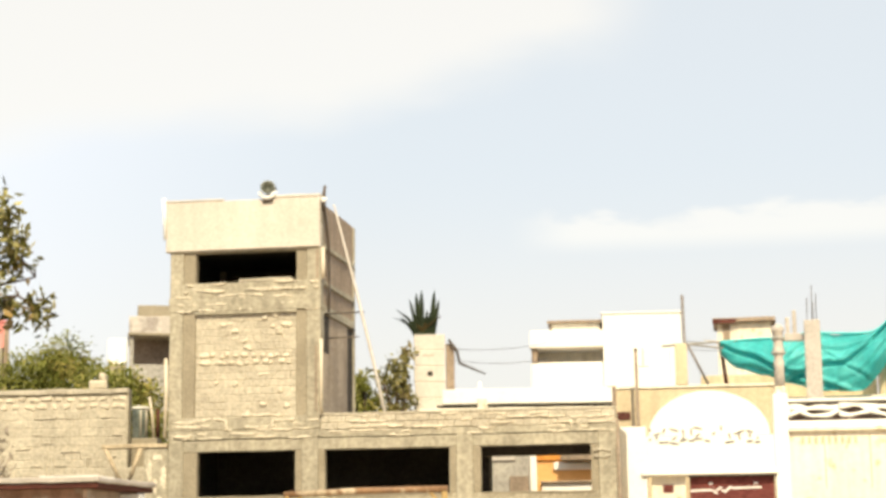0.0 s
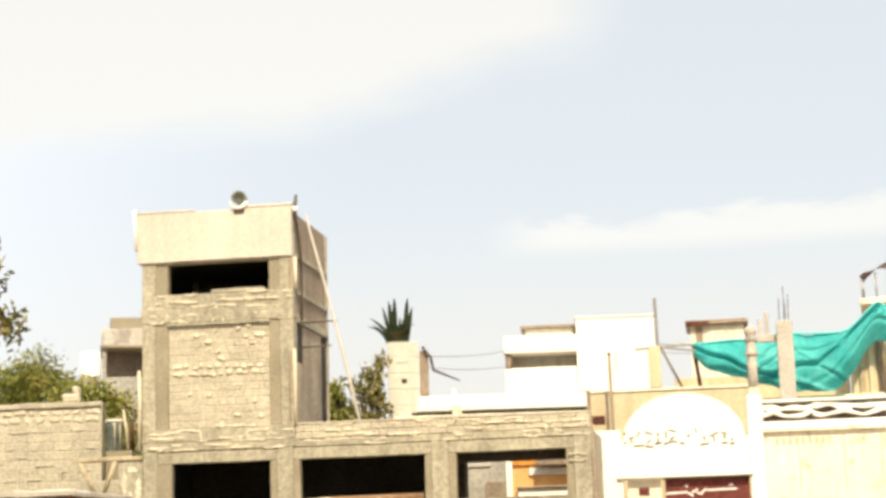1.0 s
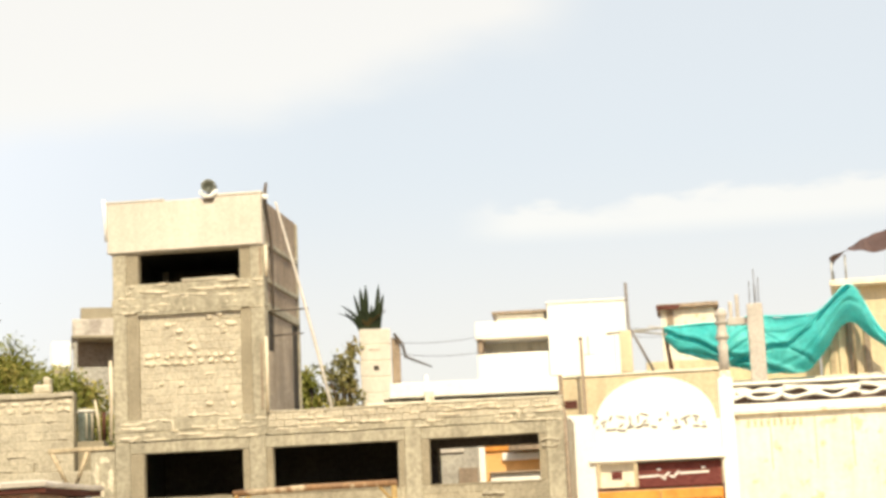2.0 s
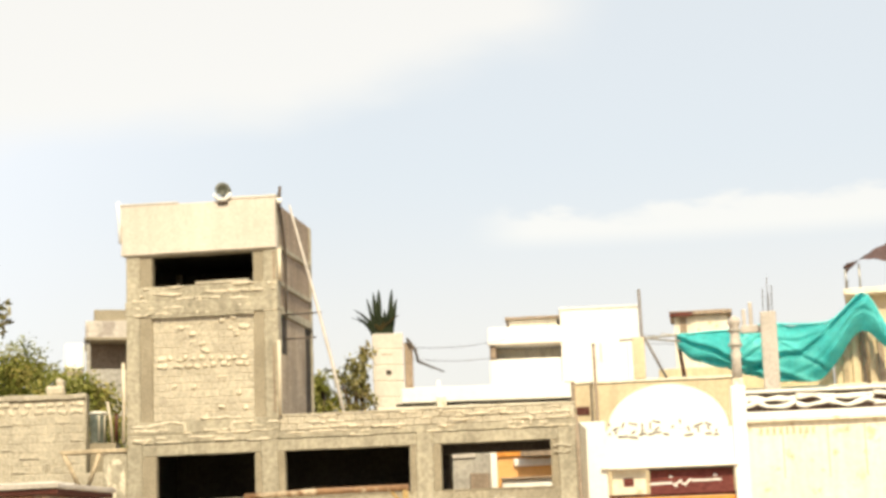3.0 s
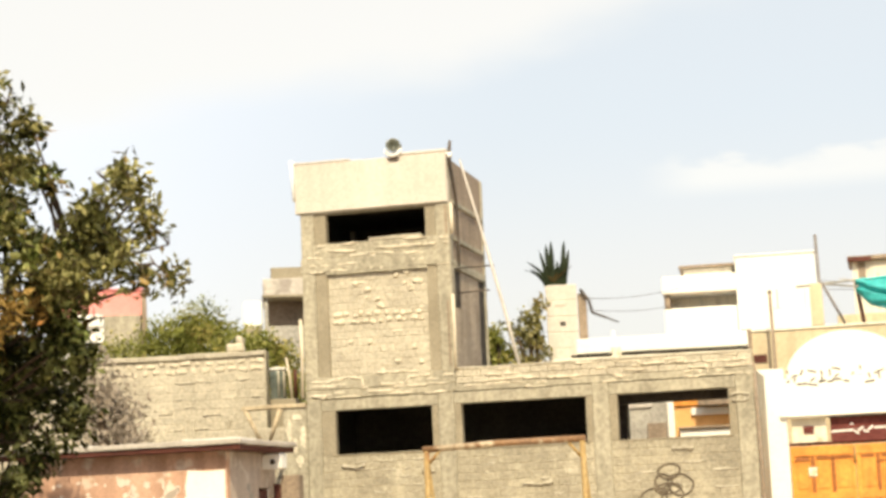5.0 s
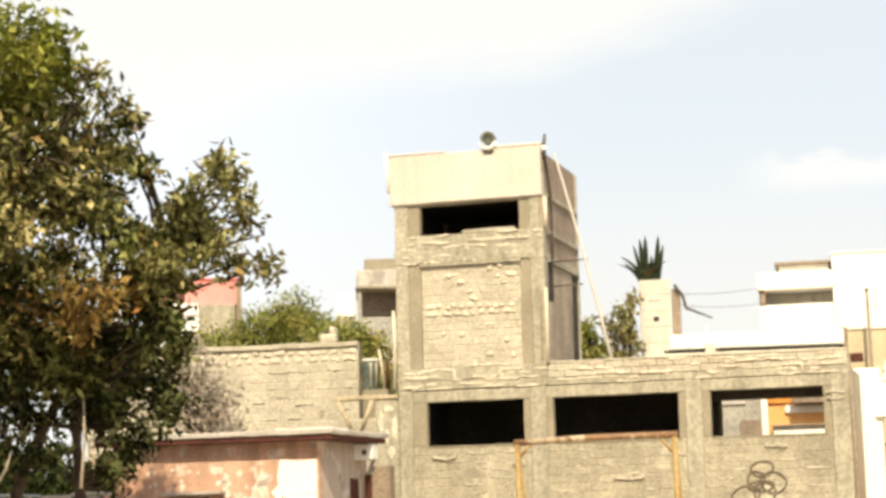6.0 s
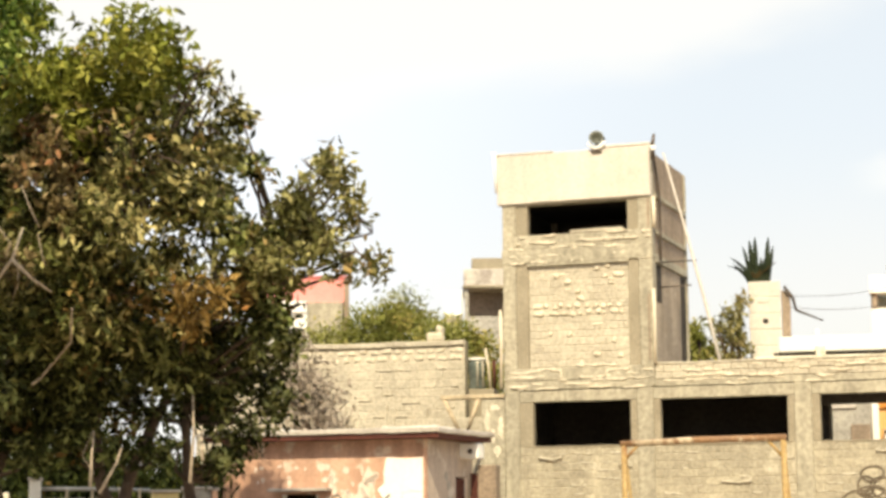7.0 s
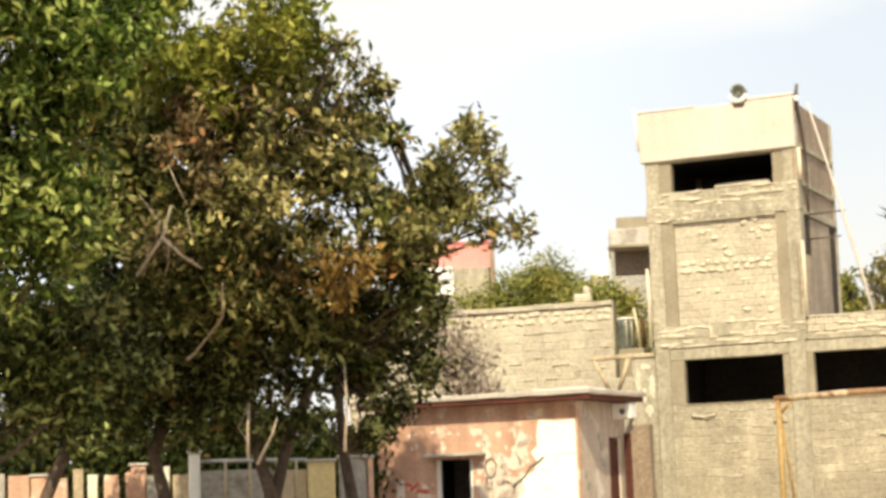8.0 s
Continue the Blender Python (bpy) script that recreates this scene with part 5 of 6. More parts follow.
# ---- cream chimney pier with a dark spiky plant ----
PIER = pose(-1.27, 47.98, 0, 0, 0, 1.5)


def build_pier():
    p = thing("block_pier", PIER, "cream block pier rising above the roof", "pier")
    box("core", p, -0.42, 0.36, 0.06, 0.84, 0, 7.60, M_CREAM, 0.01, 0.006)
    z = 5.0
    for r in range(6):
        piece("block", p, (0.84 if r % 2 else 0.83, 0.8, 0.42), (-0.02, 0.44, z + 0.22), M_PLASTER, (0, 0, (-1) ** r * 0.4))
        z += 0.435
    box("hole", p, -0.08, 0.06, 0.02, 0.05, 6.48, 6.60, M_DARK, 0.01)
    box("hole", p, -0.2, 0.1, 0.03, 0.05, 7.02, 7.05, M_SHADED_PLASTER, 0.004)
    box("side_pier", p, 0.42, 0.66, 0.5, 0.9, 0, 7.40, M_SHADED_PLASTER, 0.02, 0.012)
    box("foot_ledge", p, -0.62, 0.3, -0.08, 0.05, 5.2, 5.56, M_CREAM, 0.02, 0.014)
    part("bent_rod", bm_tube([(0.5, 0.4, 7.5), (0.72, 0.4, 7.2), (0.80, 0.4, 6.85), (1.1, 0.4, 6.72), (1.5, 0.4, 6.55)], [0.04, 0.045, 0.04, 0.03, 0.02]), M_IRON, p, "bent dark iron rod")


def build_spiky_plant():
    p = thing("spiky_plant", PIER @ pose(-0.2, 0.44, 7.6), "dark spiky plant growing on the pier", "plant")
    rng = random.Random(4)
    for k in range(18):
        a, lean, ln = rng.uniform(0, 2 * math.pi), rng.uniform(0.1, 0.5) + 0.6 * (k % 3 == 0), rng.uniform(0.3, 0.7)
        dx, dy = math.cos(a) * lean, math.sin(a) * lean
        bm, prev = bmesh.new(), None
        for j in range(6):
            s = j / 5
            c = Vector((dx * ln * s * (0.4 + 0.6 * s), dy * ln * s, ln * s * (1 - 0.22 * lean * s)))
            w = 0.10 * (1 - s) ** 0.6 * (0.6 + 0.8 * s) + 0.006
            side = Vector((-math.sin(a), math.cos(a), 0)) * w
            up = Vector((0, 0, 0.02))
            ring = [bm.verts.new(c + side), bm.verts.new(c - up), bm.verts.new(c - side)]
            if prev:
                for q in range(2):
                    bm.faces.new((prev[q], prev[q + 1], ring[q + 1], ring[q]))
            prev = ring
        part("frond", bm, M_PALM if k % 3 else M_LEAF_BROWN, p)
    for x0, bend, ln, wide in ((-0.14, -0.04, 1.20, 0.085), (-0.03, 0.0, 1.27, 0.085), (0.31, 0.02, 1.27, 0.085), (0.40, 0.05, 1.02, 0.07), (-0.24, -0.12, 1.05, 0.06), (0.12, 0.0, 0.72, 0.06), (0.22, -0.02, 0.66, 0.06), (-0.3, -0.34, 0.6, 0.06), (-0.22, -0.5, 0.85, 0.075), (-0.28, -0.3, 0.5, 0.09), (-0.2, -0.6, 0.62, 0.08), (0.0, -0.2, 0.5, 0.1), (0.1, 0.1, 0.4, 0.1)):
        bm, prev = bmesh.new(), None
        for j in range(9):
            s = j / 8
            c = Vector((x0 * (0.75 + 0.25 * s) + bend * s * s, -0.1, ln * s * (1 - 0.15 * s * abs(bend) * 2)))
            w = wide * (0.55 + 0.45 * s) * (1 - s ** 4) + 0.005
            ring = [bm.verts.new(c + Vector((w, 0, 0))), bm.verts.new(c + Vector((0, -0.05, 0))), bm.verts.new(c - Vector((w, 0, 0))), bm.verts.new(c + Vector((0, 0.015, 0)))]
            if prev:
                for q in range(4):
                    bm.faces.new((prev[q], prev[(q + 1) % 4], ring[(q + 1) % 4], ring[q]))
            prev = ring
        part("frond", bm, M_PALM, p)
    part("stem", bm_tube([(0, 0, -0.05), (0, 0, 0.3)], [0.10, 0.07]), M_BARK, p)


build_pier()
build_spiky_plant()


def build_shrub(name, m, label, blobs, mat, seed, density=26, per=26, size=0.16, stems=3, spread=0.2, group=""):
    s = thing(name, m, label, "shrub", group)
    leaf_cloud("foliage", s, blobs, mat, seed, density, per, size, spread)
    rng = random.Random(seed)
    for k in range(stems):
        x, y, z, r = blobs[k % len(blobs)]
        part("stem", bm_tube([(rng.uniform(-0.2, 0.2), 0, 0), (x * 0.5, y * 0.5, z * 0.6), (x, y, z)], [0.09, 0.06, 0.025]), M_BARK, s)


build_shrub("shrub", pose(-2.9, 47.6, 4.62), "low green shrub on the roof beside the stair tower",
            [(-0.55, 0, 1.3, 0.3), (-0.2, 0, 1.75, 0.2), (-0.3, 0.1, 1.35, 0.26), (0.02, 0.1, 1.1, 0.24), (0.1, 0, 0.8, 0.3), (-0.5, 0.1, 0.85, 0.3), (-0.45, 0, 1.7, 0.2)], M_BUSH, 31, 100, 26, 0.17, 3, 0.1)
build_shrub("shrub", pose(-2.1, 47.75, 4.62), "olive and pale green shrub against a block pier",
            [(-0.48, 0, 1.75, 0.2), (-0.13, 0, 2.0, 0.22), (0.15, 0.1, 2.5, 0.16), (0.1, 0, 2.2, 0.15), (0.0, 0, 1.7, 0.26), (-0.42, 0.1, 1.4, 0.15), (-0.25, 0, 1.0, 0.24), (0.24, 0, 1.1, 0.22),
             (-0.05, 0.1, 0.8, 0.3), (0.1, 0, 1.45, 0.18)], M_SCRUB, 34, 90, 24, 0.17, 3, 0.1)
build_shrub("hedge_bush", pose(-12.84, 53.48, 0, 0, 0, 13.5), "dense green bush behind the block wall",
            [(-1.5, 0, 6.6, 0.7), (-0.8, 0, 7.1, 0.65), (-0.2, 0, 7.45, 0.55), (0.4, 0, 7.75, 0.5), (0.9, 0.2, 7.3, 0.55), (1.5, 0, 6.9, 0.5), (-2.4, 0, 6.6, 0.55), (0.3, 0, 7.0, 0.7),
             (0, 0.3, 6.1, 1.0), (-1.9, 0.3, 5.8, 0.9), (1.6, 0.2, 6.1, 0.8), (-2.9, 0.2, 5.9, 0.8), (2.0, 0.1, 6.9, 0.3)], M_BUSH, 32, 80, 40, 0.15, 5)
build_shrub("hedge_bush", pose(-9.9, 50.5, 0, 0, 0, 10), "narrow green bush in the gap beside the tower",
            [(0, 0, 6.2, 0.6), (0.5, 0, 5.2, 0.7), (-0.5, 0, 6.4, 0.5), (-1.0, 0, 6.4, 0.45), (-0.4, 0, 5.3, 0.6), (0.5, 0.2, 6.3, 0.4), (0.1, 0, 4.5, 0.7)], M_BUSH, 33, 80, 38, 0.15, 2)


build_shrub("hedge_bush", pose(-15.6, 37.5, 0, 0, 0, 22.8), "green hedge behind the low yard wall, leaves coloured dark for the trees' shade",
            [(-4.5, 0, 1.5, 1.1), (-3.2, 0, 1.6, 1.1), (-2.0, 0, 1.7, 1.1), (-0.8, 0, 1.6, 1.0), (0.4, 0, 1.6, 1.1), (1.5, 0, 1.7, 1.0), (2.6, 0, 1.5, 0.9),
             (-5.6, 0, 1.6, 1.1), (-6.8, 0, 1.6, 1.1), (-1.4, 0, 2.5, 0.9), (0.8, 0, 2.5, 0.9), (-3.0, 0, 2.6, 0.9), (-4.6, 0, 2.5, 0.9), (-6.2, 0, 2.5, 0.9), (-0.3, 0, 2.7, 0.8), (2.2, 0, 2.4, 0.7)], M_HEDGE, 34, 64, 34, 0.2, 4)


build_shrub("dry_shrub", pose(-11.7, 41.2, 0, 0, 0, 16), "dry grey-brown leafless shrub against the block wall",
            [(0, 0, 4.3, 0.5), (0.2, 0, 3.7, 0.45), (-0.4, 0, 5.0, 0.4), (-0.2, 0, 3.6, 0.6), (-0.6, 0, 5.6, 0.3), (-0.5, 0, 4.4, 0.4)], M_DRY, 35, 60, 26, 0.17, 6)


# ---- far houses on the west side ----
def build_coral_house():
    h = thing("coral_house", pose(-19.14, 67.33, 0, 0, 0, 15.9), "coral-painted house top with a grey lower wall", "house")
    box("upper_wall", h, -2.6, 1.0, 0, 4, 9.75, 10.75, M_CORAL, 0.02, 0.01)
    box("lower_wall", h, -0.45, 0.95, -0.3, 4, 0, 9.75, M_CONCRETE, 0.02, 0.01)
    box("lower_wall", h, -2.6, -0.45, -0.5, 4, 0, 9.6, M_WHITE, 0.02, 0.01)
    box("corner_strip", h, 1.0, 1.2, -0.05, 4, 0, 10.72, M_SHADED_PLASTER, 0.02, 0.01)
    box("white_band", h, -1.6, -0.5, -0.62, -0.5, 9.3, 9.75, M_WHITE, 0.02)
    box("roof_edge", h, -2.7, 1.1, -0.1, 4.1, 10.75, 10.82, M_CORAL, 0.02, 0.01)


def build_grey_tower():
    h = thing("grey_house", pose(-11.02, 58.98, 0, 0, 0, 10.6), "grey house top with a shaded veranda", "house")
    box("upper_wall", h, -0.62, 1.2, 0, 3, 9.15, 9.72, M_SLAB, 0.02, 0.014)
    box("roof_block", h, -0.35, 1.2, 0.2, 3, 9.72, 10.12, M_MORTAR, 0.02, 0.02)
    box("balcony_slab", h, -0.66, 1.2, -0.15, 3, 9.05, 9.15, M_MORTAR, 0.02, 0.01)
    box("veranda_post", h, -0.60, -0.46, 0.0, 0.2, 0, 9.05, M_GREYWALL, 0.02, 0.01)
    box("veranda_back", h, -0.5, 1.2, 1.2, 1.4, 0, 9.05, M_SHADED_PLASTER, 0.02)
    box("veranda_wall", h, -0.46, 1.2, 0.0, 0.2, 0, 8.1, M_GREYWALL, 0.02, 0.01)


def build_white_tank():
    t = thing("water_tank", pose(-12.0, 58.9, 0, 0, 0, 10.6), "white square water tank on a block stand", "tank")
    box("tank_body", t, -0.34, 0.32, 0, 0.7, 8.08, 8.93, M_WHITE, 0.05)
    box("tank_lid", t, -0.30, 0.28, 0.04, 0.66, 8.93, 8.98, M_WHITE, 0.02)
    box("stand", t, -0.3, 0.3, 0.05, 0.65, 0, 8.08, M_MORTAR, 0.02, 0.01)


build_coral_house()
build_grey_tower()
build_white_tank()


# ---- overhead wires ----
def build_wires():
    for z0, z1, sag in ((7.25, 8.75, 0.12), (6.95, 8.2, 0.14)):
        pts = []
        for k in range(17):
            s = k / 16
            pts.append((-0.75 + 3.2 * s, 48.4 + 13 * s, z0 + (z1 - z0) * s + (s * 0.2) - sag * 4 * s * (1 - s)))
        single("overhead_wire", bm_tube(pts, [0.009] * 17, 5), M_IRON, pose(0, 0, 0), "thin dark overhead wire strung between roofs", "wire", "roof wires")
    for z0 in (8.0, 7.75):
        pts = [(6.3 + 3.2 * s, 53.6 + 6.0 * s, z0 + 0.7 * s - 0.3 * s * (1 - s)) for s in (k / 10 for k in range(11))]
        single("overhead_wire", bm_tube(pts, [0.009] * 11, 5), M_IRON, pose(0, 0, 0), "thin dark overhead wire strung between roofs", "wire", "roof wires")


build_wires()


# ---- yard fence under the trees ----
def build_fence():
    f = thing("yard_wall", pose(-14.35, 34.1, 0, 0, 0, 22.8), "low yard wall with painted piers and rails", "wall")
    for x0, x1, top, mat in ((-1.33, -1.10, 2.26, M_WHITE), (1.10, 1.66, 2.0, M_PALE_YELLOW), (1.74, 2.30, 2.06, M_GREYWALL), (2.33, 2.45, 2.04, M_PINK), (-4.5, -4.2, 1.9, M_PINK), (-2.5, -2.2, 2.05, M_PINK), (-6.4, -6.1, 2.1, M_PINK)):
        box("pier", f, x0, x1, 0, 0.35, 0, top, mat, 0.02, 0.01)
        box("pier_cap", f, x0 - 0.04, x1 + 0.04, -0.04, 0.39, top, top + 0.06, M_SLAB, 0.015)
    box("wall_panel", f, -1.09, 0.36, 0.12, 0.26, 0, 1.90, M_GREYWALL, 0.012, 0.01)
    box("wall_panel", f, 0.38, 1.08, 0.12, 0.26, 0, 1.86, M_TAN, 0.012, 0.01)
    box("wall_panel", f, -9.0, -1.35, 0.12, 0.26, 0, 1.15, M_PINK, 0.012, 0.01)
    part("rail", bm_tube([(-1.09, 0.18, 2.10), (0.0, 0.18, 2.08), (1.08, 0.18, 2.05)], [0.04] * 3), M_GALV, f)
    for x in (-0.6, -0.1, 0.45, 0.85):
        part("baluster", bm_tube([(x, 0.07, 0.9), (x + 0.02, 0.09, 2.08)], [0.035, 0.03]), M_WOOD, f)
    rng, x = random.Random(17), -8.9
    while x < -1.6:
        w = rng.choice((0.12, 0.2, 0.3, 0.42))
        box("slat", f, x, x + w, 0.06, 0.14, 0, rng.uniform(1.84, 2.1), rng.choice((M_PINK, M_PINK, M_CREAM, M_PALE_YELLOW, M_WOOD, M_GREYWALL)), 0.012, 0.008)
        x += w + rng.uniform(0.03, 0.14)


build_fence()


# ---- trees ----
def build_tree(m, label, crown, stems, seed, density, per, size, k, lean, low, front_limbs=(), bare=(), gap=9.0):
    """crown: rows of part name, label, material, how far forward it stands, and its clumps (x, z, r)."""
    t = thing("tree", m, label, "tree")
    rng = random.Random(seed)

    def grown(x, z):
        return x * k, (z if z <= 1.6 else 1.6 + (z - 1.6) * k)

    def placed(x, y, z):
        """Moves a point of the crown out over the trunk: the upper crown leans forward and shades the lower one."""
        s = min(1.0, max(0.0, (z - low) / 2.2))
        y -= lean * s * s * (3 - 2 * s)
        near = 1 + y / 32.5
        return x * near, y, 1.6 + (z - 1.6) * near

    stems = [[grown(*p) for p in pts] for pts in stems]
    forks = []
    for pts in stems:
        n = len(pts)
        part("trunk", bm_tube([(x, rng.uniform(-0.1, 0.1) + 0.15 * i, z) for i, (x, z) in enumerate(pts)], [0.14 - 0.085 * i / (n - 1) for i in range(n)], 9), M_BARK, t)
        forks += [(x, 0.15 * i, z) for i, (x, z) in enumerate(pts)][1:]
    for pts in front_limbs:
        n = len(pts)
        part("limb", bm_tube([placed(grown(x, z)[0], -2.25 + 0.12 * i, grown(x, z)[1]) for i, (x, z) in enumerate(pts)], [0.03 - 0.016 * i / (n - 1) for i in range(n)], 7), M_PALEBARK, t, "bare pale limb")
    for x, z in bare:
        gx, gz = grown(x, z)
        ends = [(gx, gz), (gx + rng.uniform(-0.25, 0.15), gz + rng.uniform(0.2, 0.35)), (gx + rng.uniform(-0.4, 0.2), gz + rng.uniform(0.45, 0.8))]
        part("twig", bm_tube([placed(a, -1.3 - 0.1 * j, b) for j, (a, b) in enumerate(ends)], [0.013, 0.010, 0.006], 5), M_PALEBARK, t, "bare pale twig")
    for j, (name, look_of, mat, forward, clumps) in enumerate(crown):
        full = [(*placed(grown(x, z)[0], rng.uniform(-0.8, 0.8) - forward, grown(x, z)[1]), r * k) for x, z, r in clumps]
        ob = leaf_cloud(name, t, full, mat, seed + 10 * j, density, per, size, 0.135, 1.15, gap=9.0 if mat is M_LEAF_DYING else gap)
        tagged(ob, look_of)
        for x, y, z, r in full:
            a = min(forks, key=lambda f: (f[0] - x) ** 2 + (f[2] - z) ** 2 + (4 if f[2] > z else 0))
            mid = ((a[0] + x) / 2 + rng.uniform(-0.2, 0.2), (a[1] + y) / 2, (a[2] + z) / 2 - 0.15)
            part("limb", bm_tube([a, mid, (x, y, z)], [0.05, 0.034, 0.014], 7), M_BARK, t)
            for _ in range(3):
                d = Vector((rng.uniform(-1, 1), rng.uniform(-1, 1), rng.uniform(-0.4, 1))).normalized() * (r + 0.14)
                part("twig", bm_tube([(x, y, z), (x + d.x * 0.6, y + d.y * 0.5, z + d.z * 0.5), (x + d.x, y + d.y, z + d.z)], [0.018, 0.013, 0.006], 5), M_BARK, t)


CROWN_TOP = [(0.1, 9.04, 0.5), (-0.54, 8.44, 0.48), (0.53, 8.52, 0.39), (-1.13, 8.45, 0.39), (0.89, 8.19, 0.28), (-1.56, 9.25, 0.41), (0.16, 7.97, 0.48),
             (-0.56, 7.76, 0.48), (0.78, 9.13, 0.12), (-1.89, 8.51, 0.48), (1.15, 8.5, 0.1), (-1.45, 7.76, 0.57)]
CROWN_MID = [(1.33, 8.58, 0.08), (1.55, 8.3, 0.09), (1.72, 7.86, 0.08), (1.92, 7.84, 0.05), (1.45, 7.64, 0.17), (1.15, 8.0, 0.26), (1.62, 7.24, 0.06), (1.9, 7.25, 0.04),
             (2.15, 7.02, 0.05), (-1.47, 6.94, 0.66), (-0.4, 6.93, 0.61), (0.46, 7.23, 0.44), (0.84, 6.63, 0.35), (0.03, 6.14, 0.61), (-1.04, 5.94, 0.66), (0.83, 5.71, 0.52),
             (1.5, 6.4, 0.18), (1.68, 5.69, 0.39), (1.34, 4.98, 0.36), (0.27, 5.01, 0.66), (-0.62, 4.94, 0.66), (-1.5, 4.96, 0.66), (-2.1, 5.88, 0.61), (2.0, 5.95, 0.15),
             (2.33, 5.95, 0.12), (2.12, 5.51, 0.2)]
CROWN_SIDE = [(2.86, 6.76, 0.16), (3.08, 7.03, 0.18), (3.33, 7.28, 0.07), (3.52, 6.80, 0.18), (3.80, 6.32, 0.17), (4.02, 6.02, 0.07), (2.88, 6.36, 0.16), (2.62, 6.42, 0.08),
              (3.78, 5.72, 0.09), (3.58, 5.56, 0.06), (2.90, 5.71, 0.16), (2.42, 5.54, 0.27), (4.05, 5.50, 0.05), (2.60, 5.18, 0.18), (3.28, 5.84, 0.08), (3.14, 6.07, 0.06)]
CROWN_LOW = [(1.97, 4.88, 0.2), (2.03, 4.15, 0.23), (1.84, 3.57, 0.26), (1.49, 4.17, 0.48), (0.78, 4.19, 0.66), (-0.11, 4.03, 0.66), (1.28, 3.24, 0.25), (1.0, 2.63, 0.2),
             (1.59, 2.78, 0.12), (0.41, 3.31, 0.44), (0.56, 2.55, 0.21), (-0.48, 3.16, 0.57), (-1.26, 3.53, 0.66), (-1.96, 3.91, 0.66), (-2.74, 3.58, 0.66), (-1.28, 2.65, 0.35),
             (-2.05, 2.86, 0.48), (-2.84, 2.7, 0.39), (-0.63, 2.51, 0.12), (-3.6, 3.08, 0.57), (-0.81, 4.23, 0.66), (2.41, 4.59, 0.09), (2.34, 3.88, 0.08)]
CROWN_LOW += [(2.55, 3.6, 0.23), (2.41, 3.2, 0.23), (2.81, 3.27, 0.08), (2.12, 2.85, 0.2), (1.89, 2.51, 0.11), (2.61, 4.09, 0.09), (1.57, 2.26, 0.08), (1.13, 3.82, 0.39),
              (0.03, 2.44, 0.12), (-2.38, 4.27, 0.57)]
CROWN_HEART = [(0.77, 3.65, 0.62), (1.47, 3.45, 0.44), (-0.18, 4.75, 0.71), (-1.05, 5.49, 0.71), (-1.51, 4.25, 0.71), (-2.37, 4.99, 0.71), (-2.39, 3.75, 0.71), (-3.25, 3.94, 0.71),
               (0.05, 3.5, 0.62), (-0.65, 3.69, 0.62), (-0.24, 5.83, 0.62), (-1.91, 6.32, 0.62), (-2.53, 7.06, 0.62), (-1.53, 3.19, 0.53), (-2.57, 3.05, 0.53)]
DYING = [(1.07, 4.99, 0.13), (1.52, 4.98, 0.1), (1.16, 4.67, 0.08), (1.97, 5.06, 0.07)]
BROWNING = [(-1.06, 7.26, 0.14), (-1.19, 7.57, 0.09), (-0.8, 6.84, 0.11), (-0.29, 7.57, 0.11), (0.16, 7.46, 0.11), (-1.66, 5.41, 0.12), (-1.5, 6.9, 0.14), (-0.9, 6.3, 0.12)]
CROWN_LOW += [(2.38, 4.88, 0.09), (2.6, 4.61, 0.06), (2.28, 4.38, 0.12), (2.66, 4.27, 0.06), (2.03, 5.11, 0.18), (2.83, 4.83, 0.06), (1.66, 2.44, 0.06)]
CROWN_MID += [(1.01, 7.21, 0.23), (1.30, 6.62, 0.28), (0.79, 6.62, 0.41), (1.85, 6.05, 0.2), (0.34, 6.97, 0.39), (1.2, 6.08, 0.39)]
CROWN_SIDE += [(2.76, 6.3, 0.21), (3.1, 6.63, 0.16), (3.42, 7.0, 0.07), (3.62, 6.5, 0.12), (3.13, 5.89, 0.16), (2.59, 5.93, 0.21)]
# clumps added out of sight behind the crown to cast shadow on the hut
CROWN_SHADOW = [(0.6, 8.2, 0.4), (1.0, 7.9, 0.3), (1.35, 7.4, 0.25), (0.3, 7.6, 0.5), (0.9, 7.2, 0.4), (1.5, 6.6, 0.3), (0.2, 8.5, 0.4), (0.0, 7.0, 0.5)]
CROWN_HEART += [(-2.3, 7.9, 0.5), (-2.6, 6.2, 0.6), (-2.2, 7.4, 0.5)]
BARE_TWIGS = [(-1.9, 4.9), (-1.6, 4.8), (-1.7, 5.5), (-1.1, 5.4), (-1.2, 6.0), (1.3, 2.6), (-0.3, 2.2)]
BIG_STEMS = [[(0.1, 0), (0.0, 1.4), (-0.2, 2.1), (-0.31, 3.0), (-0.1, 4.4), (0.2, 6.2), (0.1, 8.0)],
             [(0.1, 0), (0.05, 1.3), (0.3, 2.3), (0.9, 3.6), (1.6, 5.0), (2.6, 5.9)],
             [(-1.5, 0), (-1.65, 1.45), (-1.81, 2.15), (-1.13, 3.66), (-0.68, 4.22), (-0.68, 5.6)],
             [(1.4, 0), (1.25, 1.4), (1.15, 2.1), (1.1, 3.0), (1.2, 4.4)],
             [(-3.4, 0), (-3.45, 1.5), (-3.0, 2.6), (-2.4, 4.2), (-1.9, 5.6)]]
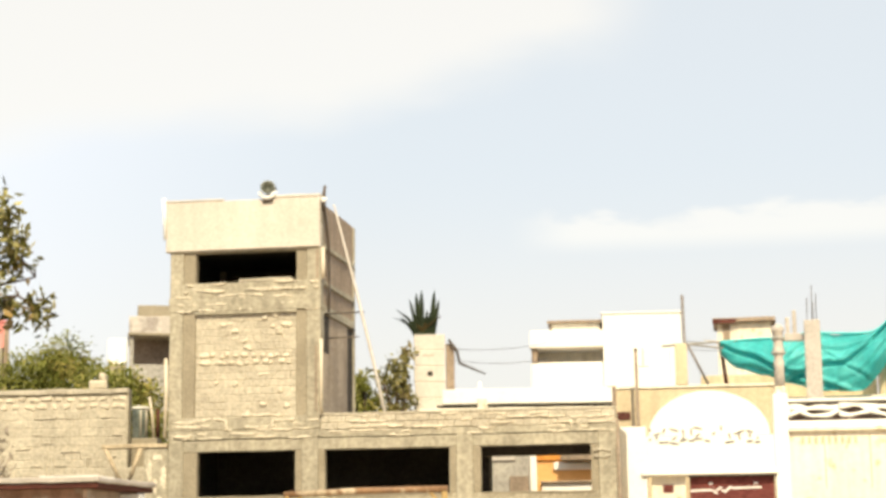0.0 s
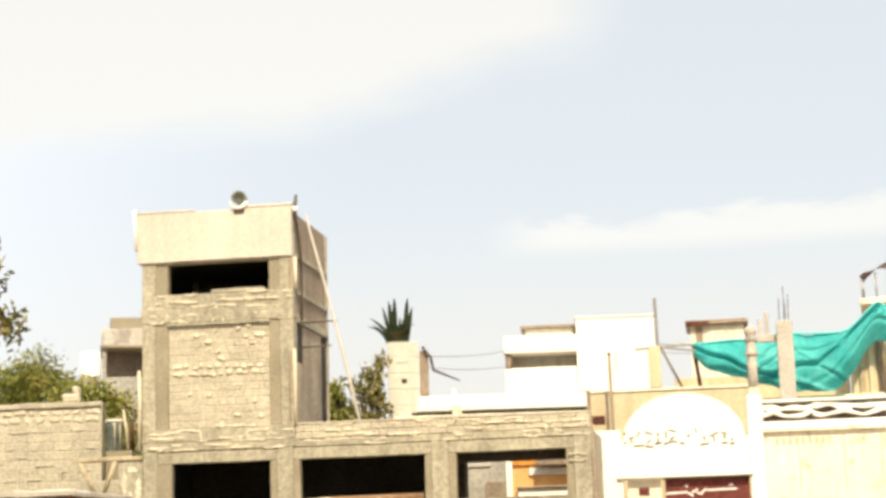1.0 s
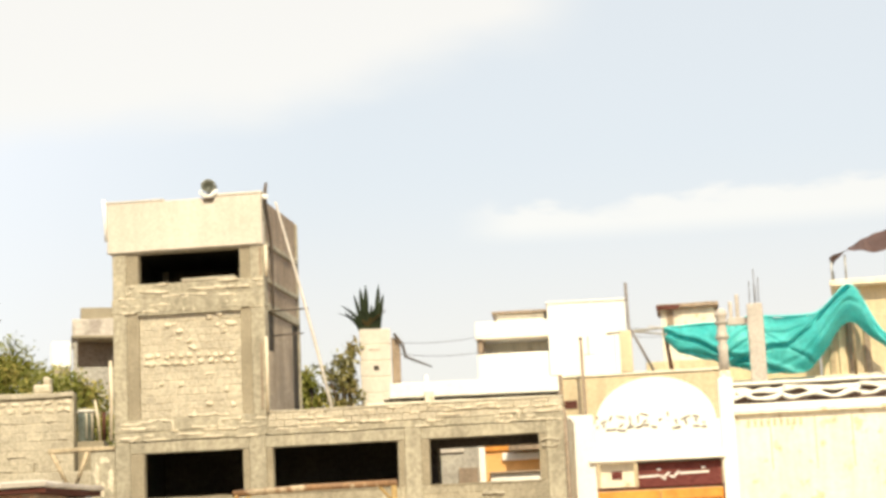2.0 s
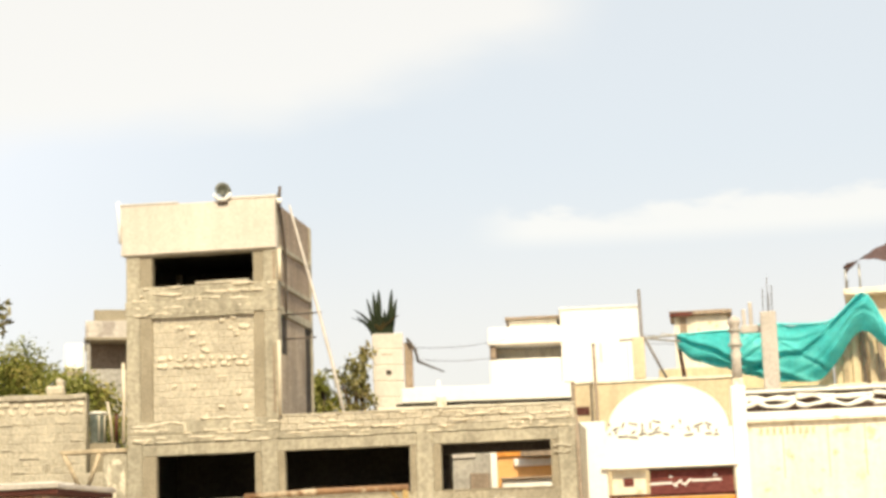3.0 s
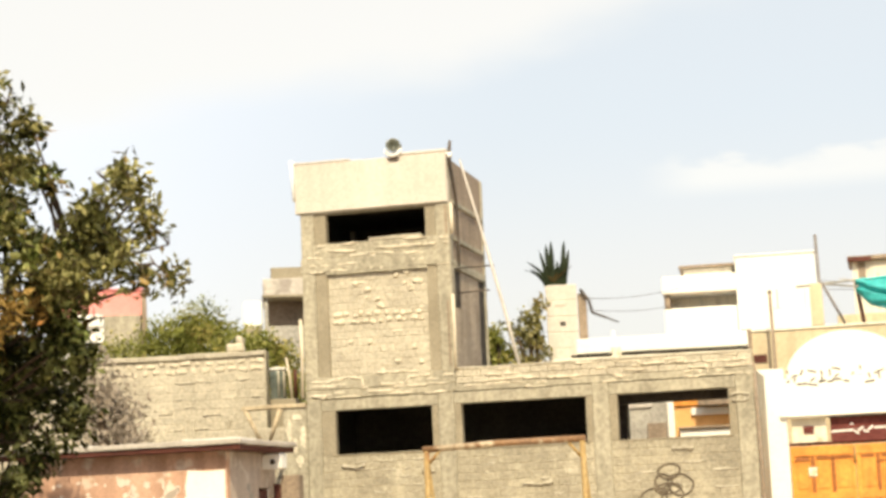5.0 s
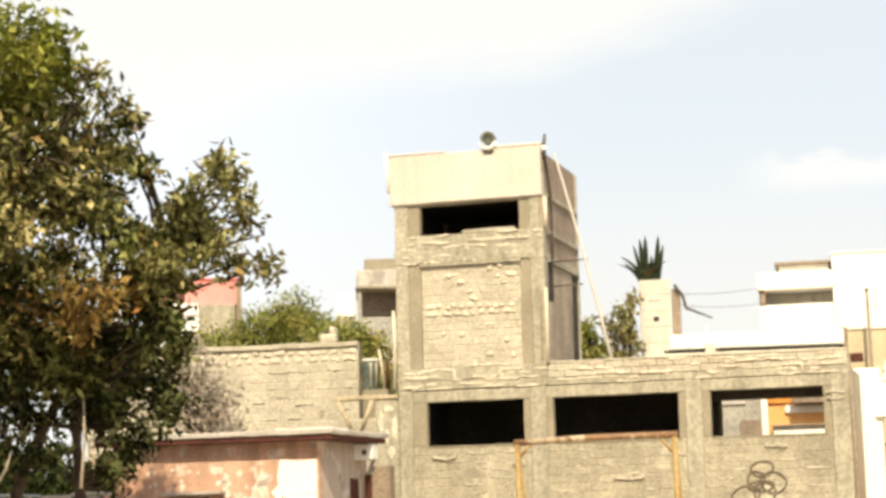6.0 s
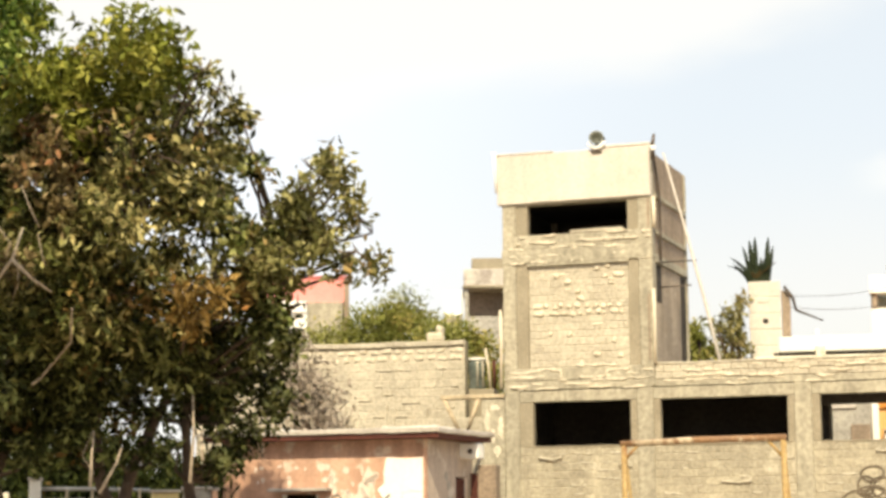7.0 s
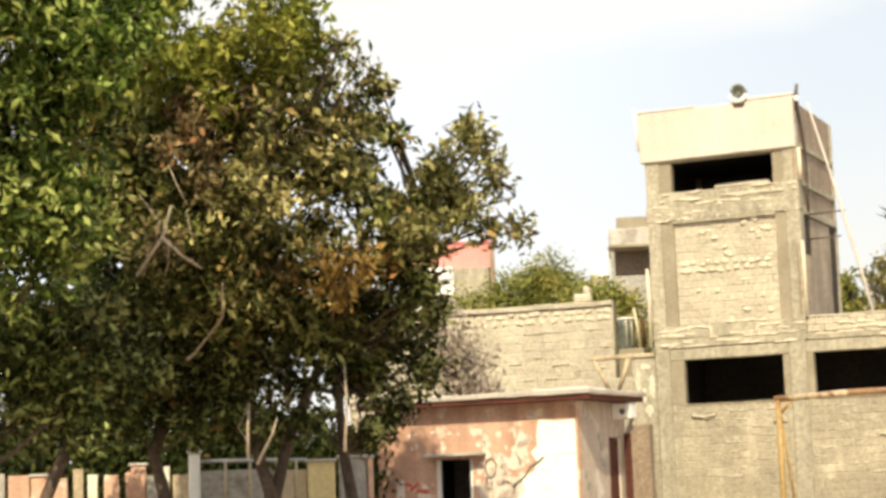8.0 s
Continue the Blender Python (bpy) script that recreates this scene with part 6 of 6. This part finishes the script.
FRONT_LIMBS = [[(-1.25, 3.56), (-1.13, 3.66), (-0.68, 4.22), (-0.68, 4.75)], [(-2.0, 4.9), (-1.6, 5.5), (-1.45, 6.0)], [(-1.6, 5.5), (-1.3, 5.2), (-1.0, 5.0)],
               [(-0.34, 2.0), (-0.33, 2.5), (-0.30, 2.85)], [(1.17, 2.05), (1.22, 2.79), (1.2, 3.41)], [(1.36, 2.4), (1.34, 2.85)], [(-0.2, 1.9), (0.05, 2.37), (0.12, 2.6)]]
build_tree(pose(-12.34, 30.07, 0, 0, 0, 22.3), "tall broad-leaved tree with dark green and browning leaves",
           [("crown", "", M_LEAF, 0.0, CROWN_MID), ("crown_top", "yellow-green upper leaves", M_LEAF_TOP, 0.3, CROWN_TOP), ("side_bough", "sparse olive bough with gaps", M_LEAF_SIDE, 0.0, CROWN_SIDE),
            ("lower_crown", "", M_LEAF_LOW, 0.0, CROWN_LOW), ("inner_crown", "shaded inner leaves", M_LEAF_LOW, -1.3, CROWN_HEART), ("rear_crown", "", M_LEAF, -3.4, CROWN_SHADOW),
            ("dying_leaves", "orange-brown dying leaves", M_LEAF_DYING, 0.7, DYING), ("browning_leaves", "dull brown leaves", M_LEAF_BROWN, 0.7, BROWNING)],
           BIG_STEMS, 51, 74, 40, 0.19, 1.16, 3.6, 3.7, FRONT_LIMBS, BARE_TWIGS, 0.06)
GREEN_CROWN = [(0.3, 7.2, 1.1), (0.9, 7.6, 0.7), (-0.1, 5.7, 1.2), (0.5, 6.0, 0.9), (0.2, 4.6, 0.9), (-0.7, 4.8, 1.0), (1.1, 6.9, 0.55), (-0.5, 8.3, 1.2), (-1.6, 6.6, 1.3), (-1.7, 4.8, 1.1),
               (1.0, 4.9, 0.5), (1.5, 8.0, 0.6), (1.6, 7.3, 0.5), (0.3, 8.4, 0.8), (-1.2, 8.6, 1.0)]
# low clumps kept apart so that they take the shade-darkened leaves
GREEN_LOW = [(0.0, 3.3, 0.8), (0.4, 3.7, 0.6), (0.3, 2.7, 0.6), (1.0, 2.9, 0.5), (-1.0, 2.9, 0.8), (1.0, 3.6, 0.5), (-0.5, 3.9, 0.8), (1.5, 3.2, 0.4)]
GREEN_STEMS = [[(-0.9, 0), (-0.85, 1.6), (-0.6, 3.2), (-0.3, 5.0), (0.0, 7.0)], [(-0.9, 0), (-1.0, 1.8), (-1.4, 4.0), (-1.5, 6.0)]]
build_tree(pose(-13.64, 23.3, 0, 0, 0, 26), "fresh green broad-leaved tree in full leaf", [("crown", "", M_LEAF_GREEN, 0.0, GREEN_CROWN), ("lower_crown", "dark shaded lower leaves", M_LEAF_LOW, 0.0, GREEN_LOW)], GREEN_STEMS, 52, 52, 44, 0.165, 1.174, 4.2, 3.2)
